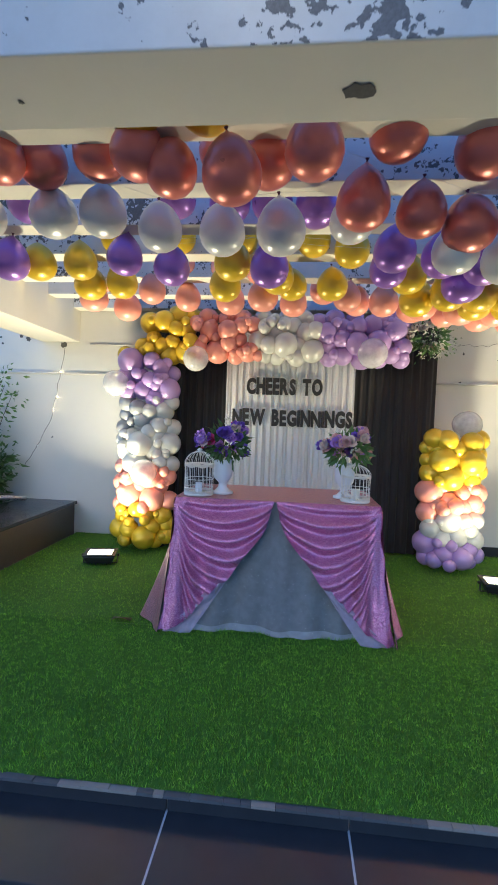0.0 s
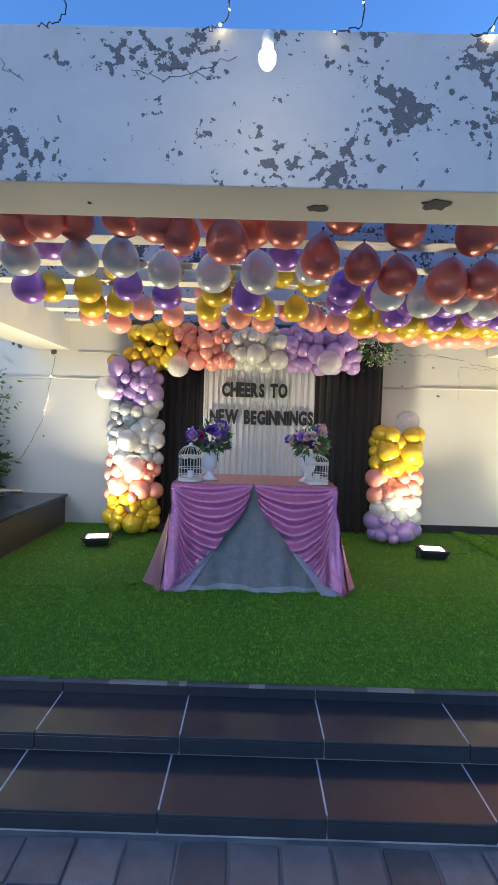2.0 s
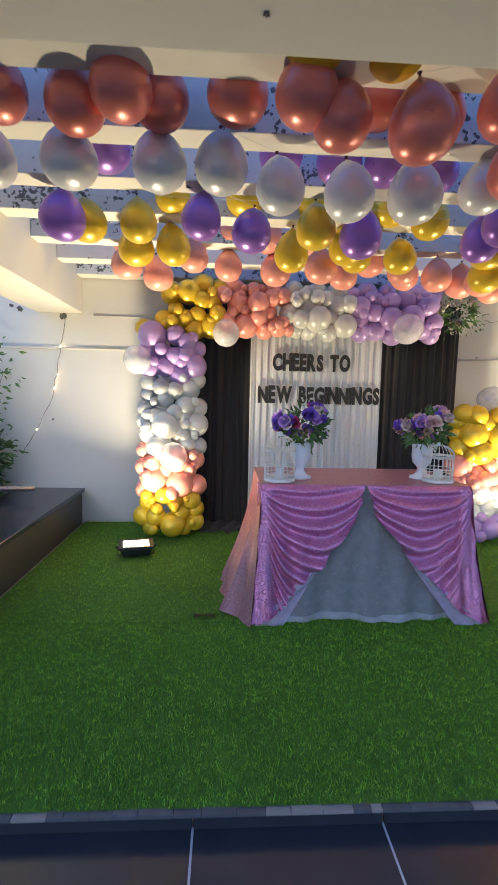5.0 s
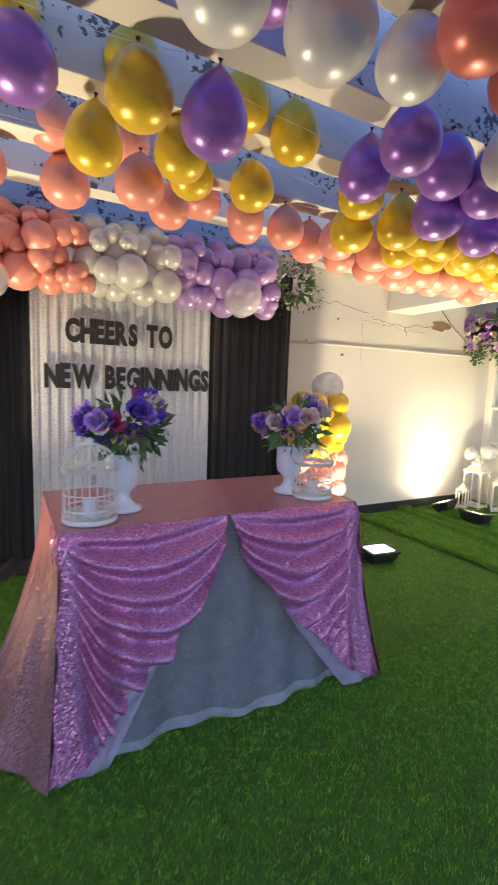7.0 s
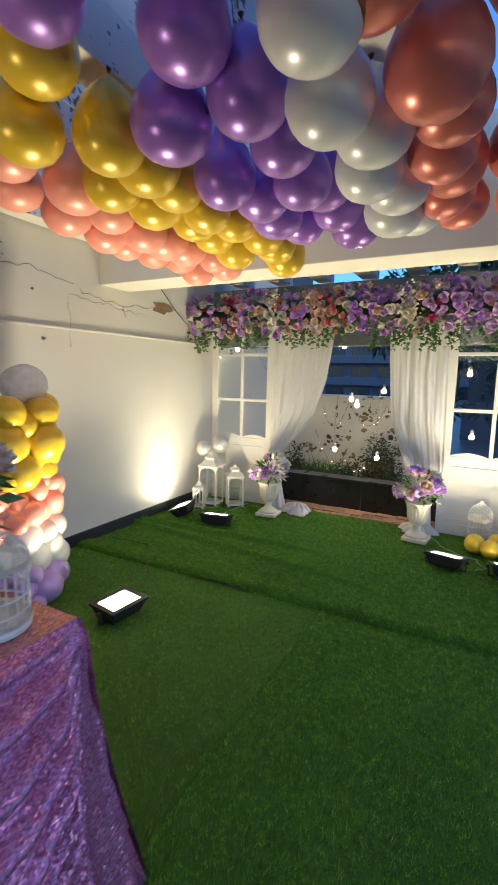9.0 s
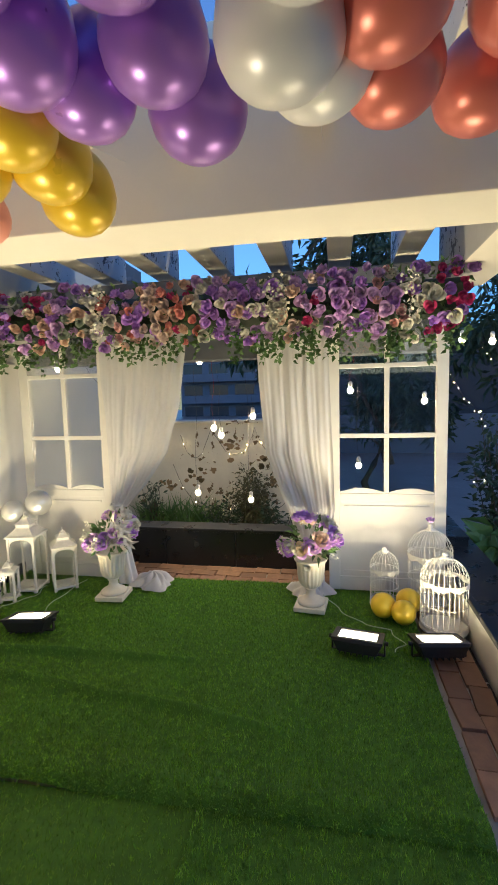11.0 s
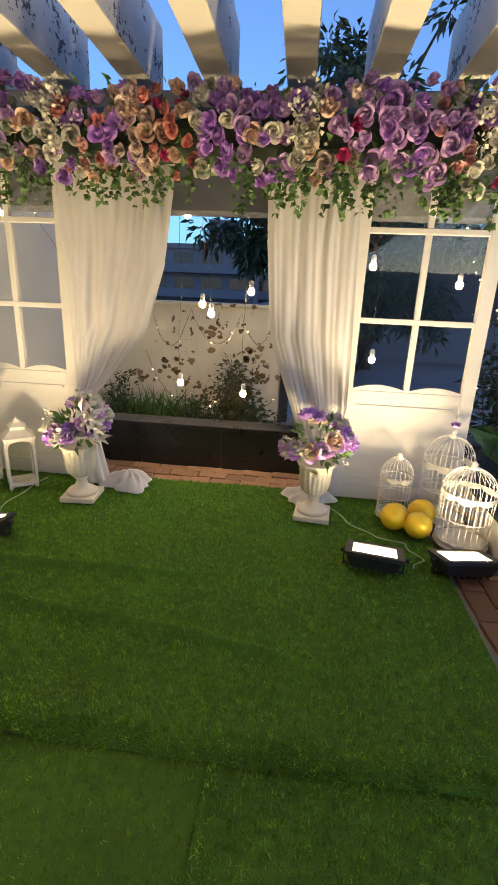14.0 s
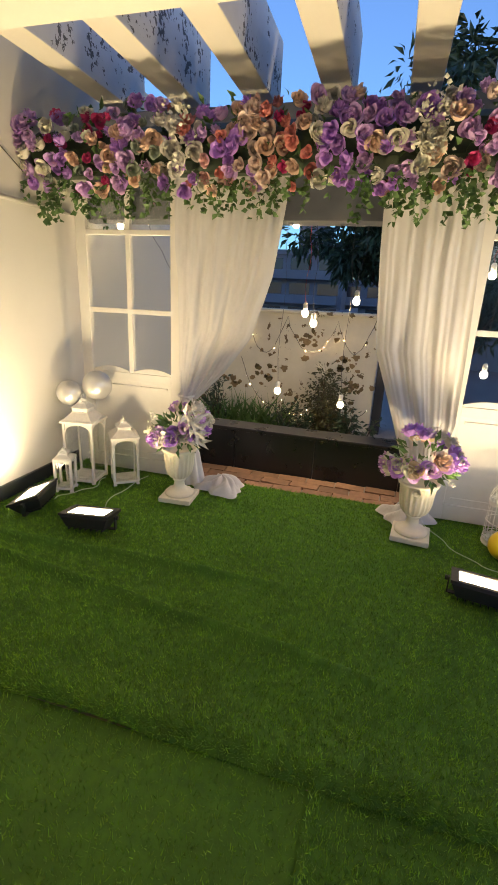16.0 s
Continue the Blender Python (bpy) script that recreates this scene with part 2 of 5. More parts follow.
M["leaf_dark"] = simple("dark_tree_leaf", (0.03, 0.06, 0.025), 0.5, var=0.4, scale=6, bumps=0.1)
M["leaf_olive"] = simple("olive_brown_leaf", (0.075, 0.075, 0.025), 0.6, var=0.5, scale=9, bumps=0.1)
M["bark"] = simple("brown_bark", (0.10, 0.075, 0.05), 0.85, var=0.4, scale=15, bumps=0.7)
for key, c in (("violet", (0.60, 0.31, 0.88)), ("lilac", (0.78, 0.50, 0.97)), ("deep_violet", (0.20, 0.09, 0.56)), ("cream", (0.93, 0.88, 0.70)), ("blush", (0.95, 0.68, 0.60)),
               ("peach", (0.95, 0.61, 0.47)), ("coral", (0.94, 0.32, 0.28)), ("crimson", (0.60, 0.04, 0.19)), ("sage", (0.35, 0.42, 0.33)), ("white", (0.80, 0.77, 0.70)), ("pink", (0.93, 0.50, 0.48)), ("champagne", (0.66, 0.52, 0.36))):
    M["rose_" + key] = simple(key + "_petal", c, 0.6, var=0.25, scale=45, bumps=0.1, spread=0.25)

# ---- building helpers ----
def mesh_of(name, bm, material, smooth=False):
    me = bpy.data.meshes.new(name)
    bm.to_mesh(me)
    bm.free()
    if smooth:
        me.shade_smooth()
    for m in (material if isinstance(material, (list, tuple)) else [material]):
        me.materials.append(m)
    return me


def part(name, bm, material, parent, label="", smooth=False):
    ob = new(name, mesh_of(name, bm, material, smooth))
    if parent is not None:
        ob.parent = parent
    return tagged(ob, label)


def thing(name, label, category, at=(0, 0, 0), turn=0.0, group="", kind=""):
    ob = new(name)
    ob.empty_display_size = 0.05
    ob.matrix_basis = pose(*at, 0, 0, turn)
    return tagged(ob, label, category, group, kind)


def whole(name, bm, material, label, category, group="", kind="", smooth=False):
    return tagged(new(name, mesh_of(name, bm, material, smooth)), label, category, group, kind)


def box(bm, lo, hi, mat=0, bevel=0.0):
    lo, hi = Vector(lo), Vector(hi)
    r = bmesh.ops.create_cube(bm, size=1.0, matrix=Matrix.LocRotScale((lo + hi) / 2, None, hi - lo))
    if bevel:
        es = list({e for v in r["verts"] for e in v.link_edges})
        bmesh.ops.bevel(bm, geom=es, offset=bevel, segments=2, affect="EDGES", profile=0.5)
    return r["verts"]


def boxes(*items, bevel=0.0):
    bm = bmesh.new()
    for lo, hi in items:
        box(bm, lo, hi, bevel=bevel)
    return bm


def lathe(profile, seg=24, bm=None, at=(0, 0, 0), flute=0, depth=0.0, lo=0.0, hi=0.0):
    """A turned body: profile is (radius, height) from bottom to top; flute grooves it between two heights."""
    bm = bm or bmesh.new()
    rings = []
    for r, z in profile:
        ring = []
        for i in range(seg):
            a = 2 * math.pi * i / seg
            k = 1.0
            if flute and lo <= z <= hi:
                k = 1 - depth * (0.5 - 0.5 * math.cos(a * flute))
            ring.append(bm.verts.new((at[0] + r * k * math.cos(a), at[1] + r * k * math.sin(a), at[2] + z)))
        rings.append(ring)
    for a, b in zip(rings, rings[1:]):
        for i in range(seg):
            bm.faces.new((a[i], a[(i + 1) % seg], b[(i + 1) % seg], b[i]))
    if profile[0][0] > 1e-5:
        bm.faces.new(rings[0][::-1])
    if profile[-1][0] > 1e-5:
        bm.faces.new(rings[-1])
    return bm


def tube(bm, pts, radius, seg=6, closed=False):
    pts = [Vector(p) for p in pts]
    n = len(pts)
    rings = []
    for i, p in enumerate(pts):
        if closed:
            d = pts[(i + 1) % n] - pts[i - 1]
        else:
            d = pts[min(i + 1, n - 1)] - pts[max(i - 1, 0)]
        d.normalize()
        up = Vector((0, 0, 1)) if abs(d.z) < 0.9 else Vector((1, 0, 0))
        a = d.cross(up).normalized()
        b = d.cross(a)
        r = radius(i / max(1, n - 1)) if callable(radius) else radius
        rings.append([bm.verts.new(p + a * r * math.cos(2 * math.pi * k / seg) + b * r * math.sin(2 * math.pi * k / seg)) for k in range(seg)])
    pairs = list(zip(rings, rings[1:])) + ([(rings[-1], rings[0])] if closed else [])
    for r0, r1 in pairs:
        for k in range(seg):
            bm.faces.new((r0[k], r0[(k + 1) % seg], r1[(k + 1) % seg], r1[k]))
    if not closed:
        bm.faces.new(rings[0][::-1])
        bm.faces.new(rings[-1])
    return bm


def sheet(fn, nu, nv, thick=0.0):
    """A grid of fn(u, v) with u and v from 0 to 1."""
    bm = bmesh.new()
    g = [[bm.verts.new(fn(i / nu, j / nv)) for j in range(nv + 1)] for i in range(nu + 1)]
    for i in range(nu):
        for j in range(nv):
            bm.faces.new((g[i][j], g[i + 1][j], g[i + 1][j + 1], g[i][j + 1]))
    if thick:
        bmesh.ops.solidify(bm, geom=bm.faces[:], thickness=thick)
    return bm


def sag(a, b, drop, n=14):
    a, b = Vector(a), Vector(b)
    return [a.lerp(b, i / n) - Vector((0, 0, drop * 4 * (i / n) * (1 - i / n))) for i in range(n + 1)]


def ball(bm, at, r, sub=2, stretch=(1, 1, 1), rot=None):
    m = Matrix.LocRotScale(at, rot, Vector(stretch))
    return bmesh.ops.create_icosphere(bm, subdivisions=sub, radius=r, matrix=m)["verts"]


rng = random.Random(7)

# ---- the large structure: terrace, pergola, walls ----
BACK, WEST, EAST = 5.40, -1.46, 3.36       # back wall face, inner faces of the side beams
FRONT0, FRONT1 = 1.86, 2.15                # front beam
TOP = 2.72
RAFT = 2.34
STEP = 0.082

ground = whole("ground", boxes(((-40, -30, -0.6), (60, 60, -0.32))), M["paver"], "grey paved terrace ground around the stage", "ground", kind="structure")
base = whole("stage_base", boxes(((WEST - 0.6, 2.20, -0.319), (6.9, 5.6, -0.012))), M["mortar"], "raised masonry stage base under the turf", "stage", kind="structure")

# back wall
whole("wall_back", boxes(((-4.6, BACK, -0.3), (WEST - 0.4, BACK + 0.2, 2.9)), ((WEST - 0.4, BACK, -0.011), (7.0, BACK + 0.2, 2.75))), [M["wall"]], "white painted rendered back wall with hairline cracks", "wall", kind="structure")
whole("wall_west", boxes(((-4.8, -3.0, -0.3), (-4.6, 5.6, 1.9))), M["wall_open"], "weathered white side wall", "wall", kind="structure")
sk = boxes(((1.55, BACK - 0.02, -0.01), (4.9, BACK - 0.001, 0.10)))
whole("baseboard", sk, M["granite"], "black granite skirting along the back wall", "skirting", kind="structure")
bmc = bmesh.new()
tube(bmc, [(WEST - 2.5, BACK - 0.012, 1.69), (-0.5, BACK - 0.012, 1.69)], 0.011)
tube(bmc, [(1.6, BACK - 0.012, 1.68), (4.95, BACK - 0.012, 1.70)], 0.013)
tube(bmc, [(-1.35, BACK - 0.008, 2.0), (-0.6, BACK - 0.008, 2.0)], 0.005)
whole("trim", bmc, M["white_wood"], "painted conduit running along the wall", "conduit", kind="structure", smooth=True)


def beam(name, lo, hi, label, side=None):
    """A concrete beam: clean soffit with the floods' cream glow in its colour, flaking faces."""
    bm = bmesh.new()
    box(bm, lo, hi, bevel=0.006)
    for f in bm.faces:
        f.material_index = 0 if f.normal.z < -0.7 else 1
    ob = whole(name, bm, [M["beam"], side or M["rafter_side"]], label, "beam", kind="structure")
    return ob


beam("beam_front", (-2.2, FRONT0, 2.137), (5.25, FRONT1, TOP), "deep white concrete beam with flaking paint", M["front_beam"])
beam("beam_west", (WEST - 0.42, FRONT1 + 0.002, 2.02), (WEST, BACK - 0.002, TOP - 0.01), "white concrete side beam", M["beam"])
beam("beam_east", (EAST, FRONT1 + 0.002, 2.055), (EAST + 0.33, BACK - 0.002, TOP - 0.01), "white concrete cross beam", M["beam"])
far_beam = beam("beam_far", (5.05, FRONT1 + 0.002, 1.68), (5.25, BACK - 0.002, RAFT - 0.06), "concrete end beam behind the flowers, their shade painted in grey", M["shaded_concrete"])
# soffit takes the same painted shade
far_beam.data.materials[0] = M["shaded_concrete"]
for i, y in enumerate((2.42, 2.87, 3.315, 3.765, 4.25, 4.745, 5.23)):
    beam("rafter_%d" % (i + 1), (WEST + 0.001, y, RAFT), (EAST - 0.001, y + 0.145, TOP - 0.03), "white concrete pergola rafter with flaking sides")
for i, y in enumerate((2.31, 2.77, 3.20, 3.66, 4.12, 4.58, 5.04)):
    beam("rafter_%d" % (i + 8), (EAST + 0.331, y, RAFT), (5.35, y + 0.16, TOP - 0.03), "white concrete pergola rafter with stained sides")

# steps in front of the stage
T1, T2, G = -0.065, -0.065 - STEP, -0.23
whole("step_core", boxes(((-4.4, 1.92, -0.31), (4.6, 2.195, T1 - 0.0004)), ((-4.4, 1.64, -0.31), (4.6, 1.925, T2 - 0.0004))), M["grout"], "grout bed of the steps", "step", kind="structure")

# west planter ledge in granite
def ledge(name, lo, hi, label, lip=0.03):
    t = thing(name, label, "planter", kind="structure")
    part("body", boxes((lo, (hi[0], hi[1], hi[2] - 0.035)), bevel=0.004), M["brown_granite"], t)
    part("coping", boxes(((lo[0] - lip, lo[1] - lip * 0, hi[2] - 0.034), (hi[0] + lip, hi[1], hi[2])), bevel=0.006), M["granite"], t)
    return t


ledge("planter_west", (-2.05, 1.9, -0.30), (WEST - 0.03, BACK - 0.002, 0.345), "low black granite planter ledge beside the turf")

# ---- turf: woven backing sheets with short upright blades ----
def turf(name, x0, x1, y0, y1, height, count, label, seed, curl=None):
    nx, ny = int((x1 - x0) / 0.011), int((y1 - y0) / 0.05)
    t = thing(name, label, "turf", kind="structure")
    part("backing", sheet(lambda u, v: (x0 + u * (x1 - x0), y0 + v * (y1 - y0), height(x0 + u * (x1 - x0), y0 + v * (y1 - y0))), nx, ny), M["turf"], t, smooth=True)
    r = np.random.RandomState(seed)
    p = np.stack([r.uniform(x0, x1, count), r.uniform(y0, y1, count)], 1)
    z = np.array([height(a, b) for a, b in p]) - 0.002
    ang = r.uniform(0, 2 * np.pi, count)
    h, lean, w = r.uniform(0.008, 0.021, count) * (0.75 + 0.5 * r.rand(count)), r.uniform(0.002, 0.015, count), r.uniform(0.0010, 0.0021, count)
    la = r.uniform(0, 2 * np.pi, count)
    out = np.zeros(count)
    if curl:                                # blades stand out sideways where the edge of the sheet rolls over
        p[:, 0] = np.where(r.rand(count) < 0.03, x0 + (curl - x0) * r.rand(count) ** 1.6, p[:, 0])
        out = np.clip((curl - p[:, 0]) / (curl - x0), 0, 1) * 0.012
        z = np.array([height(a, b) for a, b in p]) - 0.002
    v = np.zeros((count, 3, 3))
    v[:, 0] = np.stack([p[:, 0] - np.cos(ang) * w, p[:, 1] - np.sin(ang) * w, z], 1)
    v[:, 1] = np.stack([p[:, 0] + np.cos(ang) * w, p[:, 1] + np.sin(ang) * w, z], 1)
    v[:, 2] = np.stack([p[:, 0] + np.cos(la) * lean - out, p[:, 1] + np.sin(la) * lean, z + h], 1)
    me = bpy.data.meshes.new("blades")
    me.from_pydata(v.reshape(-1, 3).tolist(), [], np.arange(count * 3).reshape(-1, 3).tolist())
    me.materials.append(M["blade"])
    b = new("blades", me)
    b.parent = t
    tagged(b, "short green plastic blades", kind="stuff")
    return t


def blade_mat():
    m, t, p = nodes_of("green_plastic_blade")
    g = t.nodes.new("ShaderNodeNewGeometry")
    big = noise_tex(t, coords(t), 2.2, 4.0)
    c = ramp(t, g.outputs["Random Per Island"], [(0.0, (0.080, 0.205, 0.010)), (0.5, (0.215, 0.51, 0.022)), (0.85, (0.335, 0.65, 0.04)), (1.0, (0.43, 0.70, 0.09))])
    tuft = noise_tex(t, coords(t), 34.0, 4.0)
    c = mix(t, ramp(t, tuft, [(0.40, 0.8), (0.60, 0.0)]), c, (0.042, 0.13, 0.008))
    t.links.new(mix(t, ramp(t, big, [(0.4, 0.0), (0.7, 0.3)]), c, (0.17, 0.42, 0.02)), p.inputs["Base Color"])
    p.inputs["Roughness"].default_value = 0.55
    return m


M["blade"] = blade_mat()


def wob(x, y, k=0.004):
    return k * noise.noise(Vector((x * 2.3, y * 2.3, 0.3))) + 0.0025 * noise.noise(Vector((x * 9, y * 9, 3.0)))


def west_height(x, y):
    return 0.004 + wob(x, y) + 0.015 * math.exp(-((abs(y - 3.36) - 0.016) / 0.013) ** 2)


def east_height(x, y):
    x = x + 0.012 * noise.noise(Vector((y * 2.1, 7.5, 0)))
    lift = 0.036 * (0.9 + 0.3 * noise.noise(Vector((y * 1.7, 0.5, 0))))
    if x < 3.085:
        ridge = lift * math.sqrt(max(0.0, 1 - ((3.085 - x) / 0.052) ** 2))
    else:
        ridge = lift * math.exp(-((x - 3.085) / 0.11) ** 2)
    w1 = 0.042 * math.exp(-((x - 3.50 - 0.12 * (y - 3.6)) / 0.025) ** 2) * max(0, min(1, (y - 3.0) * 2))
    w2 = 0.045 * math.exp(-((x - 3.86 + 0.05 * (y - 4)) / 0.022) ** 2) * max(0, min(1, (y - 3.5) * 2))
    return 0.006 + ridge + w1 + w2 + wob(x, y, 0.006)


turf("turf_front", WEST, 3.04, 2.19, 3.3575, west_height, 150000, "green artificial turf sheet laid on the stage", 1)
turf("turf_back", WEST, 3.04, 3.3625, BACK, west_height, 110000, "green artificial turf sheet, seam along its front", 2)
turf("turf_east", 3.034, 4.95, 2.41, BACK - 0.02, east_height, 170000, "green artificial turf sheet with a raised overlapping edge", 3, curl=3.10)

whole("turf_seam", boxes(((WEST, 3.345, -0.010), (3.03, 3.375, 0.004))), M["turf"], "dark seam between two turf sheets", "seam", kind="structure")

# black granite step tiles, joints every 0.6 m
steps = thing("steps", "black polished granite steps with pale joints", "steps", kind="structure")
tile_t = mesh_of("tread_tile", boxes(((-0.2975, -0.142, -0.012), (0.2975, 0.148, 0.0)), bevel=0.002), M["granite"])
tile_r = mesh_of("riser_tile", boxes(((-0.2975, -0.006, -0.030), (0.2975, 0.006, 0.030)), bevel=0.0015), M["granite"])
for row, (y, z) in enumerate(((2.045, T1), (1.765, T2))):
    for i in range(-7, 8):
        x = 0.12 + 0.6 * i - (0.03 if row else 0.0)
        o = new("tread_tile", tile_t)
        o.parent, o.location = steps, (x, y, z)
        o = new("riser_tile", tile_r)
        o.parent, o.location = steps, (x, y - 0.136 + (0.0), z - 0.043)
for i in range(-7, 8):
    o = new("riser_tile", tile_r)
    o.parent, o.location = steps, (0.12 + 0.6 * i, 2.192, T1 + 0.030)
edge = thing("turf_edge", "grey glue-stained strip along the turf edge", "edging", kind="structure")
er = random.Random(3)
x = -1.5
while x < 3.0:
    w = er.uniform(0.03, 0.11)
    part("edge_piece", boxes(((x, 2.168, -0.008), (min(x + w, 3.02), 2.193, 0.002 + er.uniform(-0.002, 0.002)))), M["mortar"] if er.random() < 0.2 else M["edge_strip"], edge)
    x += w + 0.002

# stone pavers on the lower ground, brick pavers round the turf
pav = thing("paving", "worn grey stone setts in front of the steps", "paving", kind="structure")
sett = [mesh_of("sett", boxes(((-0.083, -0.083, -0.03), (0.083, 0.083, 0.0)), bevel=0.008), M["paver"]) for _ in range(1)][0]
for i in range(-12, 17):
    for j in range(7):
        o = new("sett", sett)
        o.parent = pav
        o.matrix_basis = pose(0.03 + 0.176 * i + (0.088 if j % 2 else 0), 1.53 - 0.176 * j, G + er.uniform(-0.004, 0.004), er.uniform(-1.2, 1.2), er.uniform(-1.2, 1.2), er.uniform(-2, 2))
whole("paving_bed", boxes(((-4.4, -3.0, -0.318), (4.6, 1.639, G - 0.012))), M["mortar"], "mortar bed between the setts", "paving bed", kind="structure")
brk = thing("brick_border", "worn red clay pavers bordering the turf", "brick paving", kind="structure")
bmesh_brick = mesh_of("brick", boxes(((-0.098, -0.048, -0.02), (0.098, 0.048, 0.0)), bevel=0.002), M["brick"])
for i in range(9):
    for j in range(2):
        o = new("brick", bmesh_brick)
        o.parent = brk
        o.matrix_basis = pose(3.16 + 0.205 * i + (0.1 if j else 0), 2.225 + 0.105 * j, 0.006 + er.uniform(-0.006, 0.003), er.uniform(-2, 2), er.uniform(-2, 2), er.uniform(-5, 5))
for i in range(14):
    for j in range(3):
        o = new("brick", bmesh_brick)
        o.parent = brk
        o.matrix_basis = pose(4.99 + 0.101 * j, 2.6 + 0.205 * i + (0.1 if j == 1 else 0), 0.004 + er.uniform(-0.006, 0.003), er.uniform(-2, 2), er.uniform(-2, 2), 90 + er.uniform(-5, 5))

# ---- table with sequin cloth ----
TX0, TX1, TY0, TY1, TZ = 0.12, 1.305, 3.43, 4.03, 0.78
FLARE = {-1: (0.045, 0.20), 1: (0.085, 0.15)}  # how far each side's hem stands out, front and back
TC = 0.70                                   # where the two swags meet


def swag_s(u, d):
    """How deep a fold hangs: u across the swag, d below the table edge."""
    shape = max(0.14, (4 * u * (1 - u)) ** 0.5 * (1 + 0.22 * u))
    return d / shape


def swag(x_out, x_in, side):
    H = TZ - 0.015

    def fn(u, v):
        wrap = max(0.0, (0.08 - u) / 0.08)  # the outer edge turns the corner
        u = max(0.0, (u - 0.08) / 0.92)
        d = v ** 1.1 * H                    # below the edge
        k = d / H
        reach = 1.0 - 0.92 * k ** 1.55      # the swag draws back from the middle as it falls
        reach += 0.05 * math.sin(k * 9) * k * (1 - k)
        xo = x_out + side * (FLARE[side][0] * k ** 1.6 + 0.006 * math.sin(k * 20))
        x = xo + (x_in - x_out) * reach * u
        g = abs((x - x_out) / (x_in - x_out))
        g = max(0.001, min(0.999, g))
        s = swag_s(g, d)
        fold = math.sin(s * 64 + 2.0 * g + 0.8 * noise.noise(Vector((x * 4, d * 5, side)))) * 0.029
        fold *= min(1, d / 0.05) * min(1, (1 - g) * 8 + 0.25) * min(1, (g / 0.16) ** 2)
        hang = math.sin(x * 58 + 1.2 * math.sin(d * 6)) * 0.022 * k * max(0, 1 - g * 1.6) * min(1, g * 9)
        y = TY0 - 0.014 - 0.026 * min(1, d / 0.04) - 0.11 * k ** 1.7 - 0.05 * math.sin(math.pi * min(1, k * 1.4)) * 4 * g * (1 - g) - fold - hang
        y += 0.11 * wrap
        x += side * 0.010 * wrap
        z = TZ + 0.004 - d + 0.012 * math.sin(x * 24) * k
        return (x, y, max(0.014, z))
    return sheet(fn, 70, 90)


table = thing("dessert_table", "small table under a lilac sequin cloth with swagged front", "table")
part("tabletop", boxes(((TX0, TY0, TZ - 0.03), (TX1, TY1, TZ - 0.004)), bevel=0.004), M["table_core"], table)
for lx in (TX0 + 0.06, TX1 - 0.06):
    for ly in (TY0 + 0.06, TY1 - 0.06):
        part("leg", boxes(((lx - 0.016, ly - 0.016, 0.006), (lx + 0.016, ly + 0.016, TZ - 0.031)), bevel=0.003), M["steel"], table)
cloth = thing("tablecloth", "lilac and pink sequin tablecloth over grey tulle", "tablecloth")
part("cloth_top", sheet(lambda u, v: (TX0 - 0.012 + u * (TX1 - TX0 + 0.024), TY0 - 0.016 + v * (TY1 - TY0 + 0.03), TZ + 0.003 + 0.0012 * noise.noise(Vector((u * 9, v * 6, 1)))), 24, 14), M["pink_sequin"], cloth, "dusty pink sequin top", smooth=True)
part("front_swag", swag(TX0 - 0.012, TC, -1), M["lilac_sequin"], cloth, "lilac sequin swag", smooth=True)
part("front_swag", swag(TX1 + 0.012, TC + 0.012, 1), M["lilac_sequin"], cloth, "lilac sequin swag", smooth=True)


def tulle_front(u, v):
    k = v
    x = TX0 - 0.02 * 0 + u * (TX1 - TX0) + (u - 0.5) * 0.16 * k
    y = TY0 - 0.006 - 0.075 * k ** 1.5 - 0.012 * math.sin(u * 46 + 3 * k) * k - 0.02 * k * math.sin(u * 13)
    z = TZ - 0.004 - k * (TZ - 0.012) + 0.010 * math.sin(u * 21) * k
    return (x, y, max(0.012, z))


part("sequin_hem", sheet(lambda u, v: (lambda q: (q[0], q[1] - 0.006, q[2] + 0.002))(tulle_front(0.10 + 0.80 * u, 0.945 + 0.055 * v)), 90, 3), M["hem_net"], cloth, "silver sequin hem", smooth=True)
part("tulle_panel", sheet(tulle_front, 90, 24), M["tulle"], cloth, "grey tulle with silver sequins", smooth=True)


def net_hem(x0, x1, side):
    """Pale net that shows below the sequin swag where it sweeps to the floor."""
    def fn(u, v):
        d = (0.42 + 0.58 * u) * (TZ - 0.02)
        k = d / TZ
        edge = x0 + (x1 - x0) * (1 - 0.92 * k ** 1.55)
        n = noise.noise(Vector((u * 5, v * 3, side)))
        x = edge + side * FLARE[side][0] * k ** 1.6 - side * (v * (0.03 + 0.11 * u ** 1.5) - 0.05)
        y = TY0 - 0.03 - 0.115 * k ** 1.7 + 0.012 * v - 0.008 * math.sin(v * 7 + u * 9 + 3 * n)
        return (x, y, max(0.013, TZ - d - 0.03 * v * u + 0.006 * n))
    return sheet(fn, 40, 12)


part("net_hem", net_hem(TX0 - 0.012, TC, -1), M["lilac_net"], cloth, "pale lilac net hem", smooth=True)
part("net_hem", net_hem(TX1 + 0.012, TC + 0.012, 1), M["lilac_net"], cloth, "pale lilac net hem", smooth=True)


